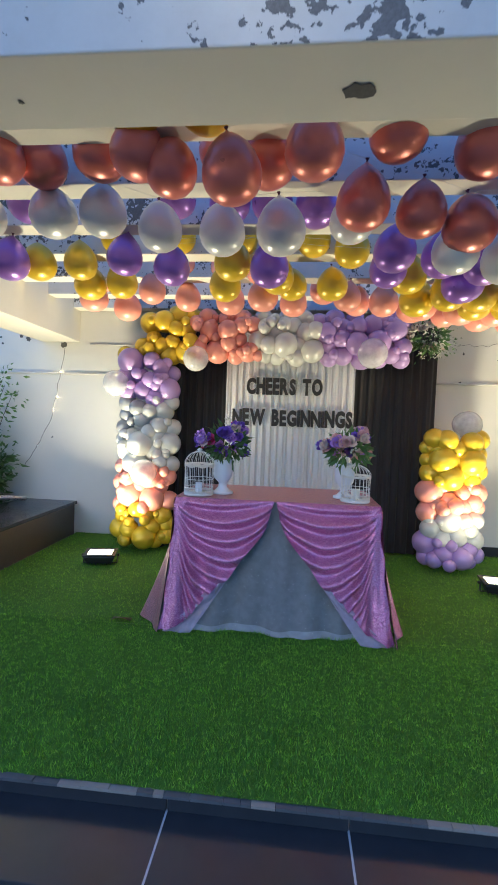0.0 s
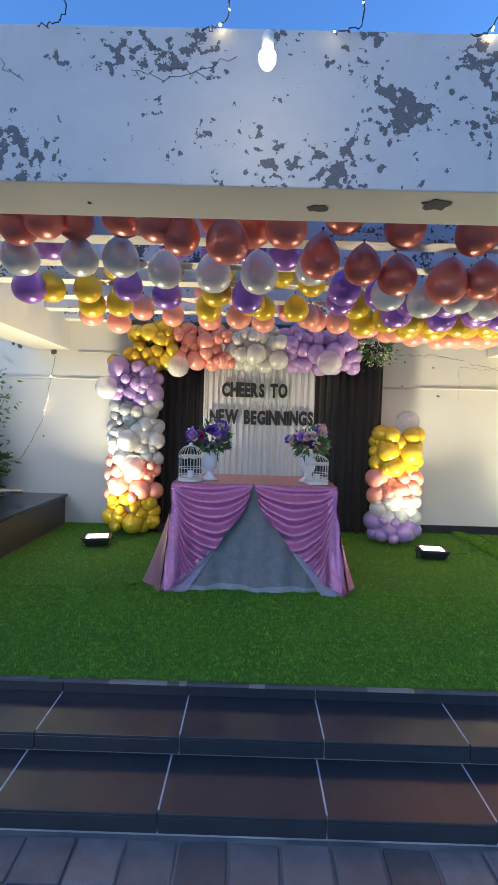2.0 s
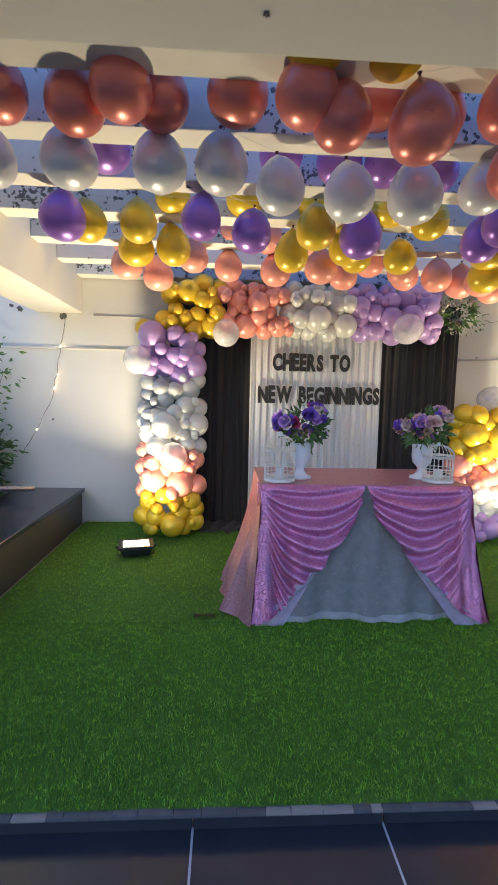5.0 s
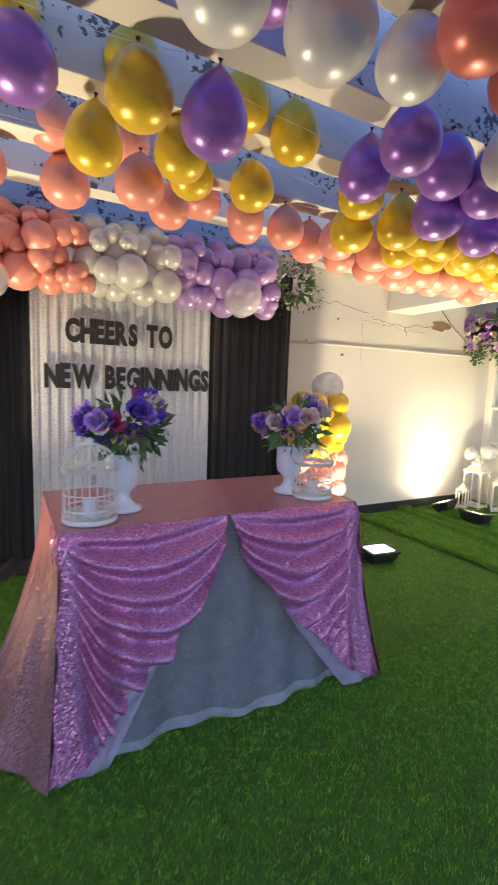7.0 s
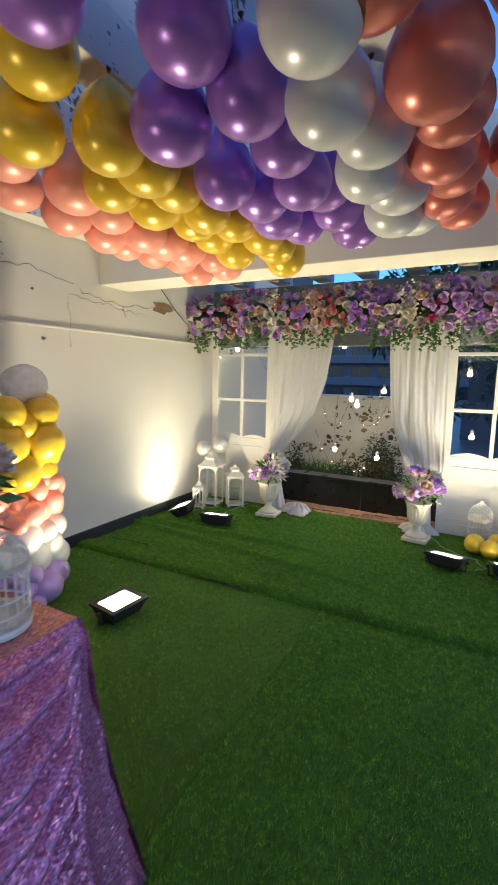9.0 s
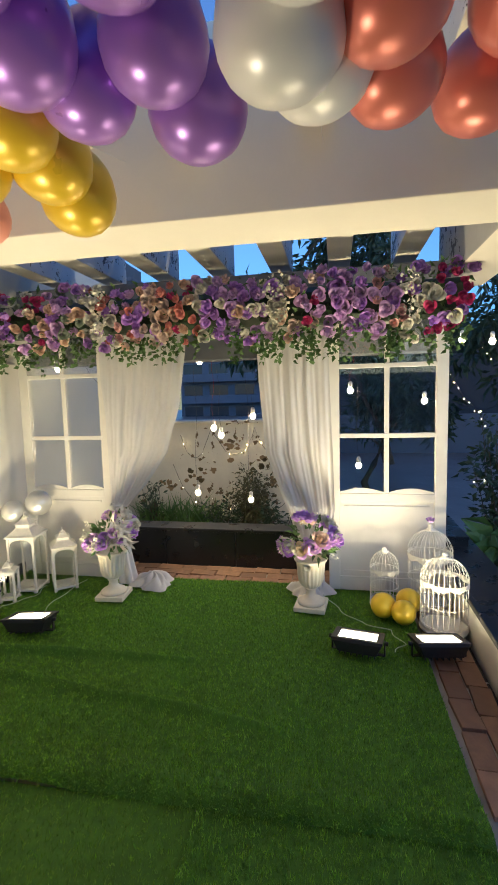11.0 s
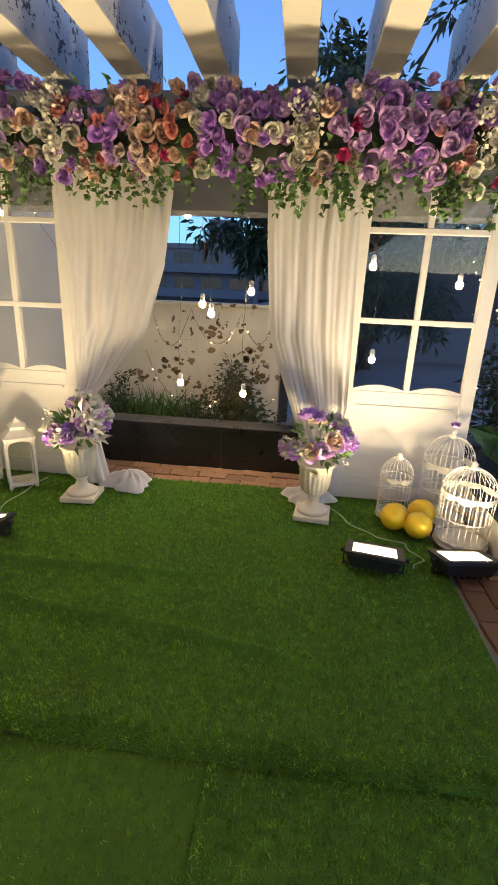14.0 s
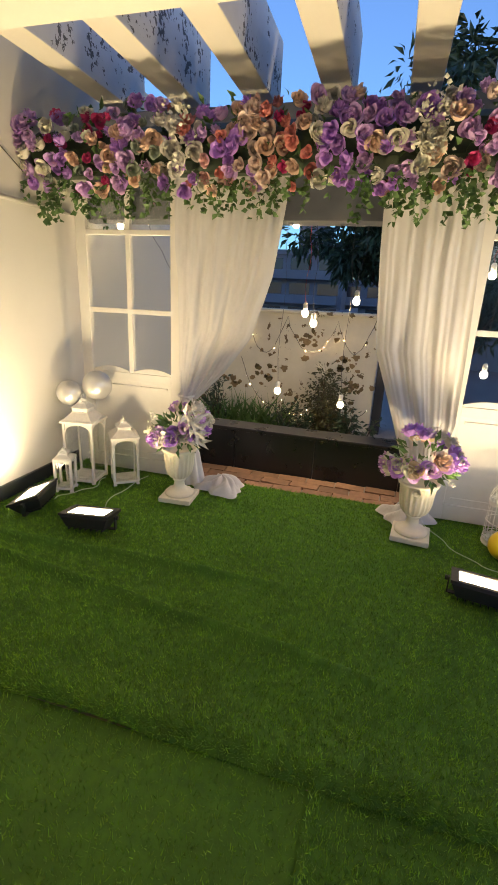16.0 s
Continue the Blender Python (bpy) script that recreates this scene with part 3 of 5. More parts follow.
def side_drop(x, side):
    def fn(u, v):
        k = v
        y = TY0 - 0.015 + u * (TY1 - TY0 + 0.03) - (0.026 * min(1, k / 0.05) + 0.11 * k ** 1.7) * (1 - u) ** 2
        y -= 0.008 * (1 - u)
        near, back = FLARE[side]
        xx = x + side * ((near + (back - near) * min(1, u * 4)) * k ** 1.6 + 0.006 * k * (1 - u) + 0.022 * k * min(1, u * 5) * math.sin(u * 24 + k + 1.2 * math.sin(u * 7)))
        return (xx, y, max(0.013, TZ + 0.002 - k * (TZ - 0.014)))
    return sheet(fn, 40, 24)


part("side_drop", side_drop(TX0 - 0.013, -1), M["pink_sequin"], cloth, "pink sequin side drop", smooth=True)
part("side_drop", side_drop(TX1 + 0.013, 1), M["lilac_sequin"], cloth, "lilac sequin side drop", smooth=True)
part("back_drop", sheet(lambda u, v: (TX0 - 0.013 - 0.06 * v + u * (TX1 - TX0 + 0.026 + 0.12 * v), TY1 + 0.016 + 0.05 * v + 0.015 * v * math.sin(u * 40), TZ - v * (TZ - 0.014)), 60, 10), M["pink_sequin"], cloth, smooth=True)


# ---- flowers ----
def rose_bm(seed, petals=16, r=0.05, open_=1.0):
    """A cloth rose: petals wound in a spiral round a tight bud, the outer ones lower, with tips that roll outwards; faces +z."""
    q = random.Random(seed)
    bm = bmesh.new()
    a = 0.0
    for i in range(petals):
        f = i / (petals - 1)
        a += 2.25 + q.uniform(-0.2, 0.2)
        R = r * (0.08 + 0.74 * f ** 0.9 * open_)
        H = r * (1.30 - 0.42 * f ** 1.4) * q.uniform(0.94, 1.06)
        half = 1.35 - 0.45 * f
        g = []
        for j in range(5):
            v = j / 4
            row = []
            for k in range(5):
                u = k / 2 - 1
                taper = math.sin(math.pi * min(1.0, 0.28 + 0.55 * v)) ** 0.6 * (1 - 0.35 * max(0, v - 0.75) * 4 * abs(u))
                rad = R * (0.45 + 0.60 * v ** 0.5 - 0.10 * v ** 3) + r * 0.02 * u
                roll = max(0.0, v - 0.7) / 0.3
                rad += r * (0.03 + 0.15 * f) * roll ** 1.5 * (1 - 0.4 * abs(u))
                z = H * (0.08 + 0.92 * v) * (1 - 0.20 * u * u * v) - r * 0.16 * f * roll ** 2
                aa = a + u * half * taper
                row.append(bm.verts.new((rad * math.cos(aa), rad * math.sin(aa), z)))
            g.append(row)
        for j in range(4):
            for k in range(4):
                bm.faces.new((g[j][k], g[j][k + 1], g[j + 1][k + 1], g[j + 1][k]))
    return bm


ROSES = {}


def rose_mesh(key, kind=0):
    if (key, kind) not in ROSES:
        pet, wide = ((18, 1.0), (13, 0.75), (22, 1.12))[kind]
        ROSES[key, kind] = mesh_of("rose", rose_bm(kind * 5 + len(key), pet, open_=wide), M["rose_" + key], smooth=True)
    return ROSES[key, kind]


def put_rose(parent, key, at, normal, size, r, name="rose", kind=0):
    o = new(name, rose_mesh(key, kind))
    o.parent = parent
    q = Vector(normal).to_track_quat("Z", "Y")
    o.matrix_basis = Matrix.LocRotScale(at, q @ Euler((0, 0, r.uniform(0, 6.28))).to_quaternion(), Vector((size / 0.062,) * 3))
    return o


def leaf_into(bm, at, way, size, r, wide=0.42):
    """A leaf with a folded midrib and a drooping tip."""
    way = Vector(way).normalized()
    side = way.cross(Vector((r.uniform(-1, 1), r.uniform(-1, 1), r.uniform(-1, 1)))).normalized()
    up = side.cross(way)
    at = Vector(at)
    a = bm.verts.new(at)
    m0 = bm.verts.new(at + way * size * 0.5 + up * size * 0.05)
    l = bm.verts.new(at + way * size * 0.42 + side * size * wide * 0.5 + up * size * 0.12)
    rr = bm.verts.new(at + way * size * 0.42 - side * size * wide * 0.5 + up * size * 0.12)
    b = bm.verts.new(at + way * size - up * size * 0.12)
    for f in ((a, m0, l), (a, rr, m0), (l, m0, b), (m0, rr, b)):
        bm.faces.new(f)


def bouquet(parent, centre, radius, counts, leaves, seed, size=0.042, squash=0.85, spray=0):
    """Roses over a dome, leaves between and below them, sprays of small buds."""
    r = random.Random(seed)
    c = Vector(centre)
    keys = [k for k, n in counts for _ in range(n)]
    n = len(keys)
    for i, k in enumerate(keys):
        z = 1 - 1.45 * ((i * 0.618 + r.uniform(0, 0.25)) % 1.0)
        a = 2.399 * i + r.uniform(-0.3, 0.3)
        q = math.sqrt(max(0, 1 - z * z))
        d = Vector((q * math.cos(a), q * math.sin(a), z))
        at = c + Vector((d.x, d.y, d.z * squash)) * radius * r.uniform(0.82, 1.02)
        put_rose(parent, k, at - d * size * 0.3, d + Vector((r.uniform(-0.3, 0.3), r.uniform(-0.3, 0.3), 0.15)), size * r.uniform(0.75, 1.15), r, kind=r.choice((0, 0, 1, 2)))
    bm = bmesh.new()
    for i in range(leaves):
        d = Vector((r.gauss(0, 1), r.gauss(0, 1), r.gauss(-0.1, 0.8))).normalized()
        leaf_into(bm, c + Vector((d.x, d.y, d.z * squash)) * radius * r.uniform(0.45, 0.8), d + Vector((0, 0, r.uniform(-0.5, 0.3))), r.uniform(0.05, 0.08), r)
    part("leaves", bm, M["leaf"], parent, "green cloth leaves")
    if spray:
        bm = bmesh.new()
        for i in range(spray):
            d = Vector((r.gauss(0, 1), r.gauss(0, 1), r.gauss(0.1, 0.8))).normalized()
            p0 = c + d * radius * 0.8
            for j in range(7):
                ball(bm, p0 + d * radius * r.uniform(0.0, 0.28) + Vector((r.gauss(0, 0.014), r.gauss(0, 0.014), r.gauss(0, 0.014))), r.uniform(0.004, 0.008), 1)
        tagged(part("bud_spray", bm, M["rose_cream"], parent, "pale bud sprays"), kind="stuff")


# white pedestal vases on the table
def vase(at, counts, seed, label):
    t = thing("flower_vase", label, "vase", at, group="vases on the table")
    part("vase_body", lathe([(0.068, 0.0), (0.068, 0.012), (0.05, 0.018), (0.028, 0.04), (0.024, 0.065), (0.032, 0.075), (0.055, 0.10), (0.062, 0.14), (0.060, 0.19), (0.066, 0.215), (0.062, 0.218), (0.05, 0.19), (0.0, 0.185)], 28), M["vase"], t, "white plastic pedestal vase", smooth=True)
    bouquet(t, (0.01, 0, 0.312), 0.165, counts, 170, seed, 0.060, 0.8, spray=3)
    return t


vase((0.36, 3.62, TZ + 0.006), (("deep_violet", 20), ("violet", 8), ("crimson", 3), ("blush", 4)), 11, "white pedestal vase with violet and crimson cloth flowers")
vase((1.13, 3.66, TZ + 0.006), (("pink", 17), ("deep_violet", 8), ("violet", 6), ("blush", 7)), 12, "white pedestal vase with blush and violet cloth flowers")


def bird_cage(at, r, h, label, group, bars=20, base=0.02, band=True, fancy=True, mat="white_metal", turn=0.0, w=0.0016):
    """A round wire cage: footed base, upright wires, hoops, pierced band, domed top and finial."""
    t = thing("bird_cage", label, "bird cage", at, turn, group)
    part("base", lathe([(r * 1.04, 0.0), (r * 1.06, base * 0.5), (r * 1.02, base), (0.0, base)], 28), M[mat], t, smooth=False)
    body = h * 0.62
    for i in range(bars):
        a = 2 * math.pi * i / bars
        c, s = math.cos(a), math.sin(a)
        pts = [(r * c, r * s, base), (r * c, r * s, body)]
        for j in range(1, 7):
            b = j / 6 * math.pi / 2
            pts.append((r * c * math.cos(b) + 0.006 * c, r * s * math.cos(b) + 0.006 * s, body + (h * 0.92 - body) * math.sin(b)))
        part("wire", tube(bmesh.new(), pts, w, 4), M[mat], t)
    for z in (base + 0.03, body * 0.55, body):
        part("hoop", tube(bmesh.new(), [(r * math.cos(2 * math.pi * k / 28), r * math.sin(2 * math.pi * k / 28), z) for k in range(28)], w * 1.5, 4, closed=True), M[mat], t)
    if band:
        def scal(u, v):
            a = 2 * math.pi * u
            low = 0.034 * h / 0.45 * (0.55 + 0.45 * abs(math.sin(u * 8 * math.pi)))
            return ((r + 0.004) * math.cos(a), (r + 0.004) * math.sin(a), body + 0.012 - v * low)
        part("pierced_band", sheet(scal, 64, 2, thick=0.002), M[mat], t, "pierced scalloped band")
        part("foot_band", sheet(lambda u, v: ((r + 0.003) * math.cos(2 * math.pi * u), (r + 0.003) * math.sin(2 * math.pi * u), base + 0.001 + v * 0.05 * h * (0.6 + 0.4 * abs(math.sin(u * 12 * math.pi)))), 64, 2, thick=0.002), M[mat], t, "pierced band at the foot")
    part("finial", lathe([(0.02, h * 0.90), (0.03, h * 0.925), (0.012, h * 0.94), (0.018, h * 0.965), (0.008, h * 0.985), (0.0, h)], 14), M[mat], t, smooth=True)
    return t


cg = bird_cage((0.225, 3.53, TZ + 0.006), 0.088, 0.29, "white wire bird cage on the pink tablecloth", "cages on the table", 22, 0.016, w=0.0016)
part("candle", lathe([(0.022, 0.014), (0.022, 0.075), (0.0, 0.075)], 16), M["vase"], cg, "pale candle inside")
cg = bird_cage((1.185, 3.55, TZ + 0.006), 0.085, 0.24, "white wire bird cage at the corner of the table", "cages on the table", 22, 0.016, w=0.0016)
part("candle", lathe([(0.024, 0.014), (0.024, 0.075), (0.0, 0.075)], 16), M["candle"], cg, "ivory candle inside")

# ---- backdrop: black voile, silver sequin panel, letters ----
def drape(x0, x1, z0, z1, y, folds, depth, seed, flare=0.0, pinch=0.0):
    def fn(u, v):
        s = (u - 0.5) * (1 + flare * v)
        x = (x0 + x1) / 2 + s * (x1 - x0)
        n = 0.5 * noise.noise(Vector((u * 7, v * 1.5, seed)))
        f = math.sin(u * folds * 2 * math.pi + n * 4) + 0.45 * math.sin(u * folds * 4.7 * math.pi + seed + 2 * v)
        return (x + 0.006 * n, y - depth * f * (0.55 + 0.45 * v), z1 - v * (z1 - z0))
    return sheet(fn, int(folds * 10), 26)


bd = thing("backdrop_curtain", "black voile backdrop curtains hung from a pole", "curtain")
part("left_drape", drape(-0.62, 0.18, 0.02, 2.2, 5.26, 9, 0.016, 1), M["black_cloth"], bd, "black voile", smooth=True)
part("right_drape", drape(1.32, 2.14, 0.02, 2.2, 5.26, 9, 0.016, 2), M["black_cloth"], bd, "black voile", smooth=True)
part("centre_drape", drape(0.1, 1.4, 0.02, 2.2, 5.31, 12, 0.01, 3), M["black_cloth"], bd, "black voile behind the silver panel", smooth=True)
part("puddled_hem", sheet(lambda u, v: (-0.55 + 0.85 * u, 5.24 - 0.20 * v + 0.03 * math.sin(u * 30), 0.016 + 0.05 * (1 - v) + 0.014 * math.sin(u * 40 + v * 6)), 50, 8), M["black_cloth"], bd, "black voile pooled on the turf", smooth=True)
part("pole", tube(bmesh.new(), [(-0.6, 5.30, 2.205), (2.2, 5.30, 2.205)], 0.014, 10), M["black_plastic"], bd)
for px in (-0.55, 2.1):
    part("upright", tube(bmesh.new(), [(px, 5.30, 0.01), (px, 5.30, 2.2)], 0.013, 8), M["black_plastic"], bd)
sl = thing("sequin_curtain", "silver sequin curtain panel hung in the middle of the backdrop", "curtain")
for i, (a, b) in enumerate(((0.13, 0.55), (0.54, 0.97), (0.96, 1.37))):
    part("panel", drape(a, b, 0.05, 2.19, 5.205 - 0.004 * i, 6, 0.012, 5 + i), M["silver_sequin"], sl, smooth=True)


def letters(word_line, x0, x1, z0, z1, label):
    t = thing("letter_sign", label, "lettering", group="cut-out letters on the backdrop")
    sizes, meshes = [], []
    for ch in word_line:
        if ch == " ":
            sizes.append(None)
            continue
        pair = []
        for off, ext in ((0.055, 0.006), (0.10, 0.003)):
            cu = bpy.data.curves.new("letter", "FONT")
            cu.body, cu.extrude, cu.offset, cu.resolution_u = ch, ext, off, 3
            ob = bpy.data.objects.new("letter_tmp", cu)
            scene.collection.objects.link(ob)
            bpy.context.view_layer.update()
            me = bpy.data.meshes.new_from_object(ob.evaluated_get(bpy.context.evaluated_depsgraph_get()))
            bpy.data.objects.remove(ob)
            pair.append(me)
        co = np.array([v.co for v in pair[0].vertices])
        sizes.append((co[:, 0].min(), co[:, 0].max(), co[:, 1].min(), co[:, 1].max()))
        meshes.append(pair)
    total = sum((s[1] - s[0]) * 0.92 + 0.05 if s else 0.42 for s in sizes)
    k = (x1 - x0) / total
    x, i = x0, 0
    lr = random.Random(len(word_line))
    for s in sizes:
        if s is None:
            x += 0.42 * k
            continue
        front, back = meshes[i]
        i += 1
        front.materials.clear()
        back.materials.clear()
        front.materials.append(M["letter"])
        back.materials.append(M["letter_edge"])
        zk = (z1 - z0) / (s[3] - s[2]) * lr.uniform(0.96, 1.04)
        for me, y, nm in ((front, 5.165, "letter"), (back, 5.172, "letter_border")):
            o = new(nm, me)
            o.parent = t
            o.matrix_basis = pose(x, y, z0, 90, lr.uniform(-2.5, 2.5) * 0, 0) @ Matrix.Diagonal((k * 0.92, zk, 0.5, 1)) @ Matrix.Translation((-s[0], -s[2], 0))
        x += ((s[1] - s[0]) * 0.92 + 0.05) * k
    return t


letters("CHEERS TO", 0.335, 1.07, 1.515, 1.675, "black cut-out letters with white edge on silver sequins")
letters("NEW BEGINNINGS", 0.205, 1.36, 1.215, 1.375, "black cut-out letters with white edge on silver sequins")


# ---- balloon clusters ----
def round_balloon(seg=20):
    prof = []
    for i in range(13):
        a = math.pi * i / 12
        r = math.sin(a)
        z = -math.cos(a)
        if z < -0.3:
            z = -0.3 + (z + 0.3) * 1.22
        prof.append((max(0.0, r), z))
    prof[0] = (0.0, prof[0][1])
    prof[-1] = (0.0, prof[-1][1])
    return lathe(prof, seg)


BALL = {}


def ball_mesh(key):
    if key not in BALL:
        bm = round_balloon()
        bmesh.ops.remove_doubles(bm, verts=bm.verts[:], dist=1e-5)
        BALL[key] = mesh_of("balloon", bm, M[key], smooth=True)
    return BALL[key]


def put_balloon(parent, key, at, r, q, out=(0, -1, 0)):
    o = new("balloon", ball_mesh(key))
    o.parent = parent
    d = (Vector(out) + Vector((q.uniform(-0.6, 0.6), q.uniform(-0.3, 0.3), q.uniform(-0.6, 0.6)))).normalized()
    o.matrix_basis = Matrix.LocRotScale(at, d.to_track_quat("Z", "Y"), Vector((r, r, r * q.uniform(1.0, 1.1))))
    return o


def cluster(parent, path, width, colour, n_big, n_small, seed, sizes=(0.085, 0.112)):
    """Balloons packed round a path; colour(point) names the latex."""
    q = random.Random(seed)
    lens = [(Vector(b) - Vector(a)).length for a, b in zip(path, path[1:])]

    def at(s):
        s *= sum(lens)
        for (a, b), l in zip(zip(path, path[1:]), lens):
            if s <= l:
                return Vector(a).lerp(Vector(b), s / l), (Vector(b) - Vector(a)).normalized()
            s -= l
        return Vector(path[-1]), (Vector(path[-1]) - Vector(path[-2])).normalized()
    done = []
    tries = 0
    while len(done) < n_big + n_small and tries < 60000:
        tries += 1
        big = len(done) < n_big
        p, d = at(q.random())
        side = d.cross(Vector((0, -1, 0))).normalized()
        w = width * (q.random() ** 0.5) * q.choice((-1, 1))
        r = q.uniform(*sizes) if big else q.uniform(0.032, 0.056)
        if big and q.random() < 0.35:
            r *= 0.78
        depth = -math.sqrt(max(0, 1 - (w / width) ** 2)) * 0.12 * q.uniform(0.4, 1.0) - (0.055 if not big else 0)
        c = p + side * w * 0.86 + Vector((0, depth, 0))
        if c.z - r * 1.05 < 0.03:
            c.z = 0.03 + r * 1.05
        tight = 0.66 if big else 0.60
        if tries > 30000:
            tight *= 0.8
        if all((c - c2).length > tight * (r + r2) for c2, r2 in done):
            done.append((c, r))
    for c, r in done:
        put_balloon(parent, colour(c, q), c, r, q)


def left_colour(c, q):
    if c.x > -0.86 and c.z > 1.79:
        return "bal_gold" if c.x < -0.15 else "bal_peach" if c.x < 0.45 else "bal_matte_white" if c.x < 0.98 else "bal_lilac"
    if c.z < 0.40:
        return "bal_gold"
    if c.z < 0.80:
        return "bal_peach"
    if c.z < 1.42:
        return "bal_grey" if (c.x < -0.62 and c.z > 1.1) else "bal_matte_white"
    return "bal_lilac"


arch = thing("balloon_arch", "balloon garland in gold, peach, white and lilac framing the backdrop", "balloon arch")
cluster(arch, [(-0.58, 4.93, 0.06), (-0.57, 4.97, 0.9), (-0.58, 5.0, 1.85)], 0.27, left_colour, 58, 34, 21, (0.095, 0.125))
cluster(arch, [(-0.64, 5.03, 2.03), (1.76, 5.03, 2.03)], 0.21, left_colour, 68, 48, 22, (0.092, 0.122))
col = thing("balloon_column", "short balloon column in lilac, white, peach and gold", "balloon column")
cluster(col, [(2.21, 4.88, 0.06), (2.20, 4.93, 1.16)], 0.25, lambda c, q: "bal_lilac" if c.z < 0.28 else "bal_matte_white" if c.z < 0.50 else "bal_peach" if c.z < 0.76 else "bal_gold", 44, 16, 23, (0.09, 0.125))
cq = random.Random(9)
for host, at, r, key in ((arch, (-0.10, 4.83, 1.80), 0.115, "bal_clear"), (arch, (1.46, 4.83, 1.88), 0.13, "bal_clear"), (arch, (-0.84, 4.84, 1.56), 0.12, "bal_clear"), (arch, (-0.53, 4.74, 0.76), 0.118, "bal_clear"), (col, (2.33, 4.95, 1.29), 0.12, "bal_clear")):
    b = put_balloon(host, key, at, r, cq)
    bm = bmesh.new()
    for i in range(45):
        d = Vector((cq.gauss(0, 1), cq.gauss(0, 1), cq.gauss(-0.8, 0.8))).normalized() * 0.93
        ball(bm, d, cq.uniform(0.018, 0.04), 1, (1, 1, 0.3), d.to_track_quat("Z", "Y"))
    o = new("confetti", mesh_of("confetti", bm, M["confetti"]))
    o.parent = b
    tagged(o, "gold confetti inside")

# flower spray at the end of the arch
sp = thing("flower_spray", "spray of cream and blush flowers with trailing leaves", "flowers", (1.98, 5.0, 2.06))
bouquet(sp, (0, 0, 0), 0.185, (("cream", 26), ("blush", 14), ("white", 24), ("peach", 8)), 170, 31, 0.046, 0.95, spray=34)
bm = bmesh.new()
sr = random.Random(5)
for i in range(90):
    d = Vector((sr.gauss(0.25, 0.8), sr.gauss(-0.2, 0.4), sr.gauss(-0.1, 0.8))).normalized()
    leaf_into(bm, d * sr.uniform(0.14, 0.27), d, sr.uniform(0.02, 0.045), sr)
part("trailing_leaves", bm, M["leaf"], sp, "small trailing leaves")


# ---- balloons strung under the rafters ----
def hanging_balloon():
    prof = [(0.0, -0.262), (0.030, -0.259), (0.060, -0.248), (0.086, -0.228), (0.103, -0.200), (0.111, -0.168), (0.108, -0.132), (0.097, -0.098), (0.078, -0.066), (0.054, -0.040), (0.030, -0.021), (0.012, -0.009), (0.005, -0.002), (0.0, 0.0)]
    bm = lathe(prof, 22)
    bmesh.ops.remove_doubles(bm, verts=bm.verts[:], dist=1e-5)
    return bm


HANG = {k: mesh_of("balloon", hanging_balloon(), M["bal_" + k], smooth=True) for k in ("rose", "white", "purple", "gold", "peach")}
KNOT = mesh_of("knot", lathe([(0.0, -0.006), (0.006, -0.003), (0.003, 0.002), (0.009, 0.012), (0.0, 0.010)], 8), M["knot"])
LABEL = {"rose": "rose-gold pearl balloon strung under the rafters", "white": "pearl white balloon strung under the rafters", "purple": "violet pearl balloon strung under the rafters", "gold": "gold pearl balloon strung under the rafters", "peach": "peach pearl balloon strung under the rafters"}
hq = random.Random(77)


def hang_row(colour, spots):
    """One line across the pergola through the knots of its balloons; each spot is the middle of a balloon."""
    spots = sorted((x, y, z) for x, y, z in spots)
    ys, zs = [p[1] for p in spots], [p[2] for p in spots]
    mid_y, end_z = sum(ys) / len(ys), max(zs) + 0.14
    knots = []
    for x, y, z in spots:
        z += 0.03 * min(1.0, max(0.0, (1.5 - x) / 0.4))
        b = tagged(new("balloon", HANG[colour]), LABEL[colour], "balloon", "balloons under the rafters")
        k = hq.uniform(0.92, 1.05)
        m = pose(x, y, z, hq.uniform(-11, 11), hq.uniform(-11, 11), hq.uniform(0, 360)) @ Matrix.Diagonal((k, k, k * hq.uniform(0.94, 1.06), 1)) @ Matrix.Translation((0, 0, 0.148))
        b.matrix_basis = m
        knots.append(m.translation + Vector((0, 0, 0.010)))
        o = new("knot", KNOT)
        o.parent = b
    s = thing("balloon_string", "thin clear line stretched under the rafters", "string", group="strings under the rafters")
    path = [Vector((WEST, mid_y, end_z))] + knots + [Vector((EAST, mid_y, end_z - 0.06))]
    fine = []
    for a, b in zip(path, path[1:]):
        n = max(1, int((b - a).length / 0.25))
        fine += [a.lerp(b, q / n) - Vector((0, 0, 0.02 * (b - a).length * math.sin(math.pi * q / n))) for q in range(n)]
    part("line", tube(bmesh.new(), fine + [path[-1]], 0.0008, 4), M["wire_white"], s)


def run(a, b, step, y, z):
    """Spots packed along the east half of a line."""
    out = []
    while a < b:
        out.append((a + hq.uniform(-0.03, 0.03), y + hq.uniform(-0.035, 0.035), z + hq.uniform(-0.02, 0.03)))
        a += step
    return out


hang_row("rose", [(-0.92, 2.66, 2.30), (-0.65, 2.66, 2.27), (-0.36, 2.72, 2.34), (-0.07, 2.67, 2.34), (0.455, 2.70, 2.36), (0.65, 2.66, 2.29), (1.05, 2.75, 2.16), (1.30, 2.79, 2.15), (1.52, 2.84, 2.13)] + run(1.76, 2.86, 0.2, 2.76, 2.08))
hang_row("rose", [(-0.47, 2.58, 2.28), (0.155, 2.50, 2.24), (0.28, 2.53, 2.19), (0.53, 2.45, 2.13), (0.83, 2.45, 2.21), (1.15, 2.58, 2.36), (1.49, 2.62, 2.34), (1.85, 2.56, 2.28)] + run(2.25, 3.2, 0.24, 2.52, 2.16))
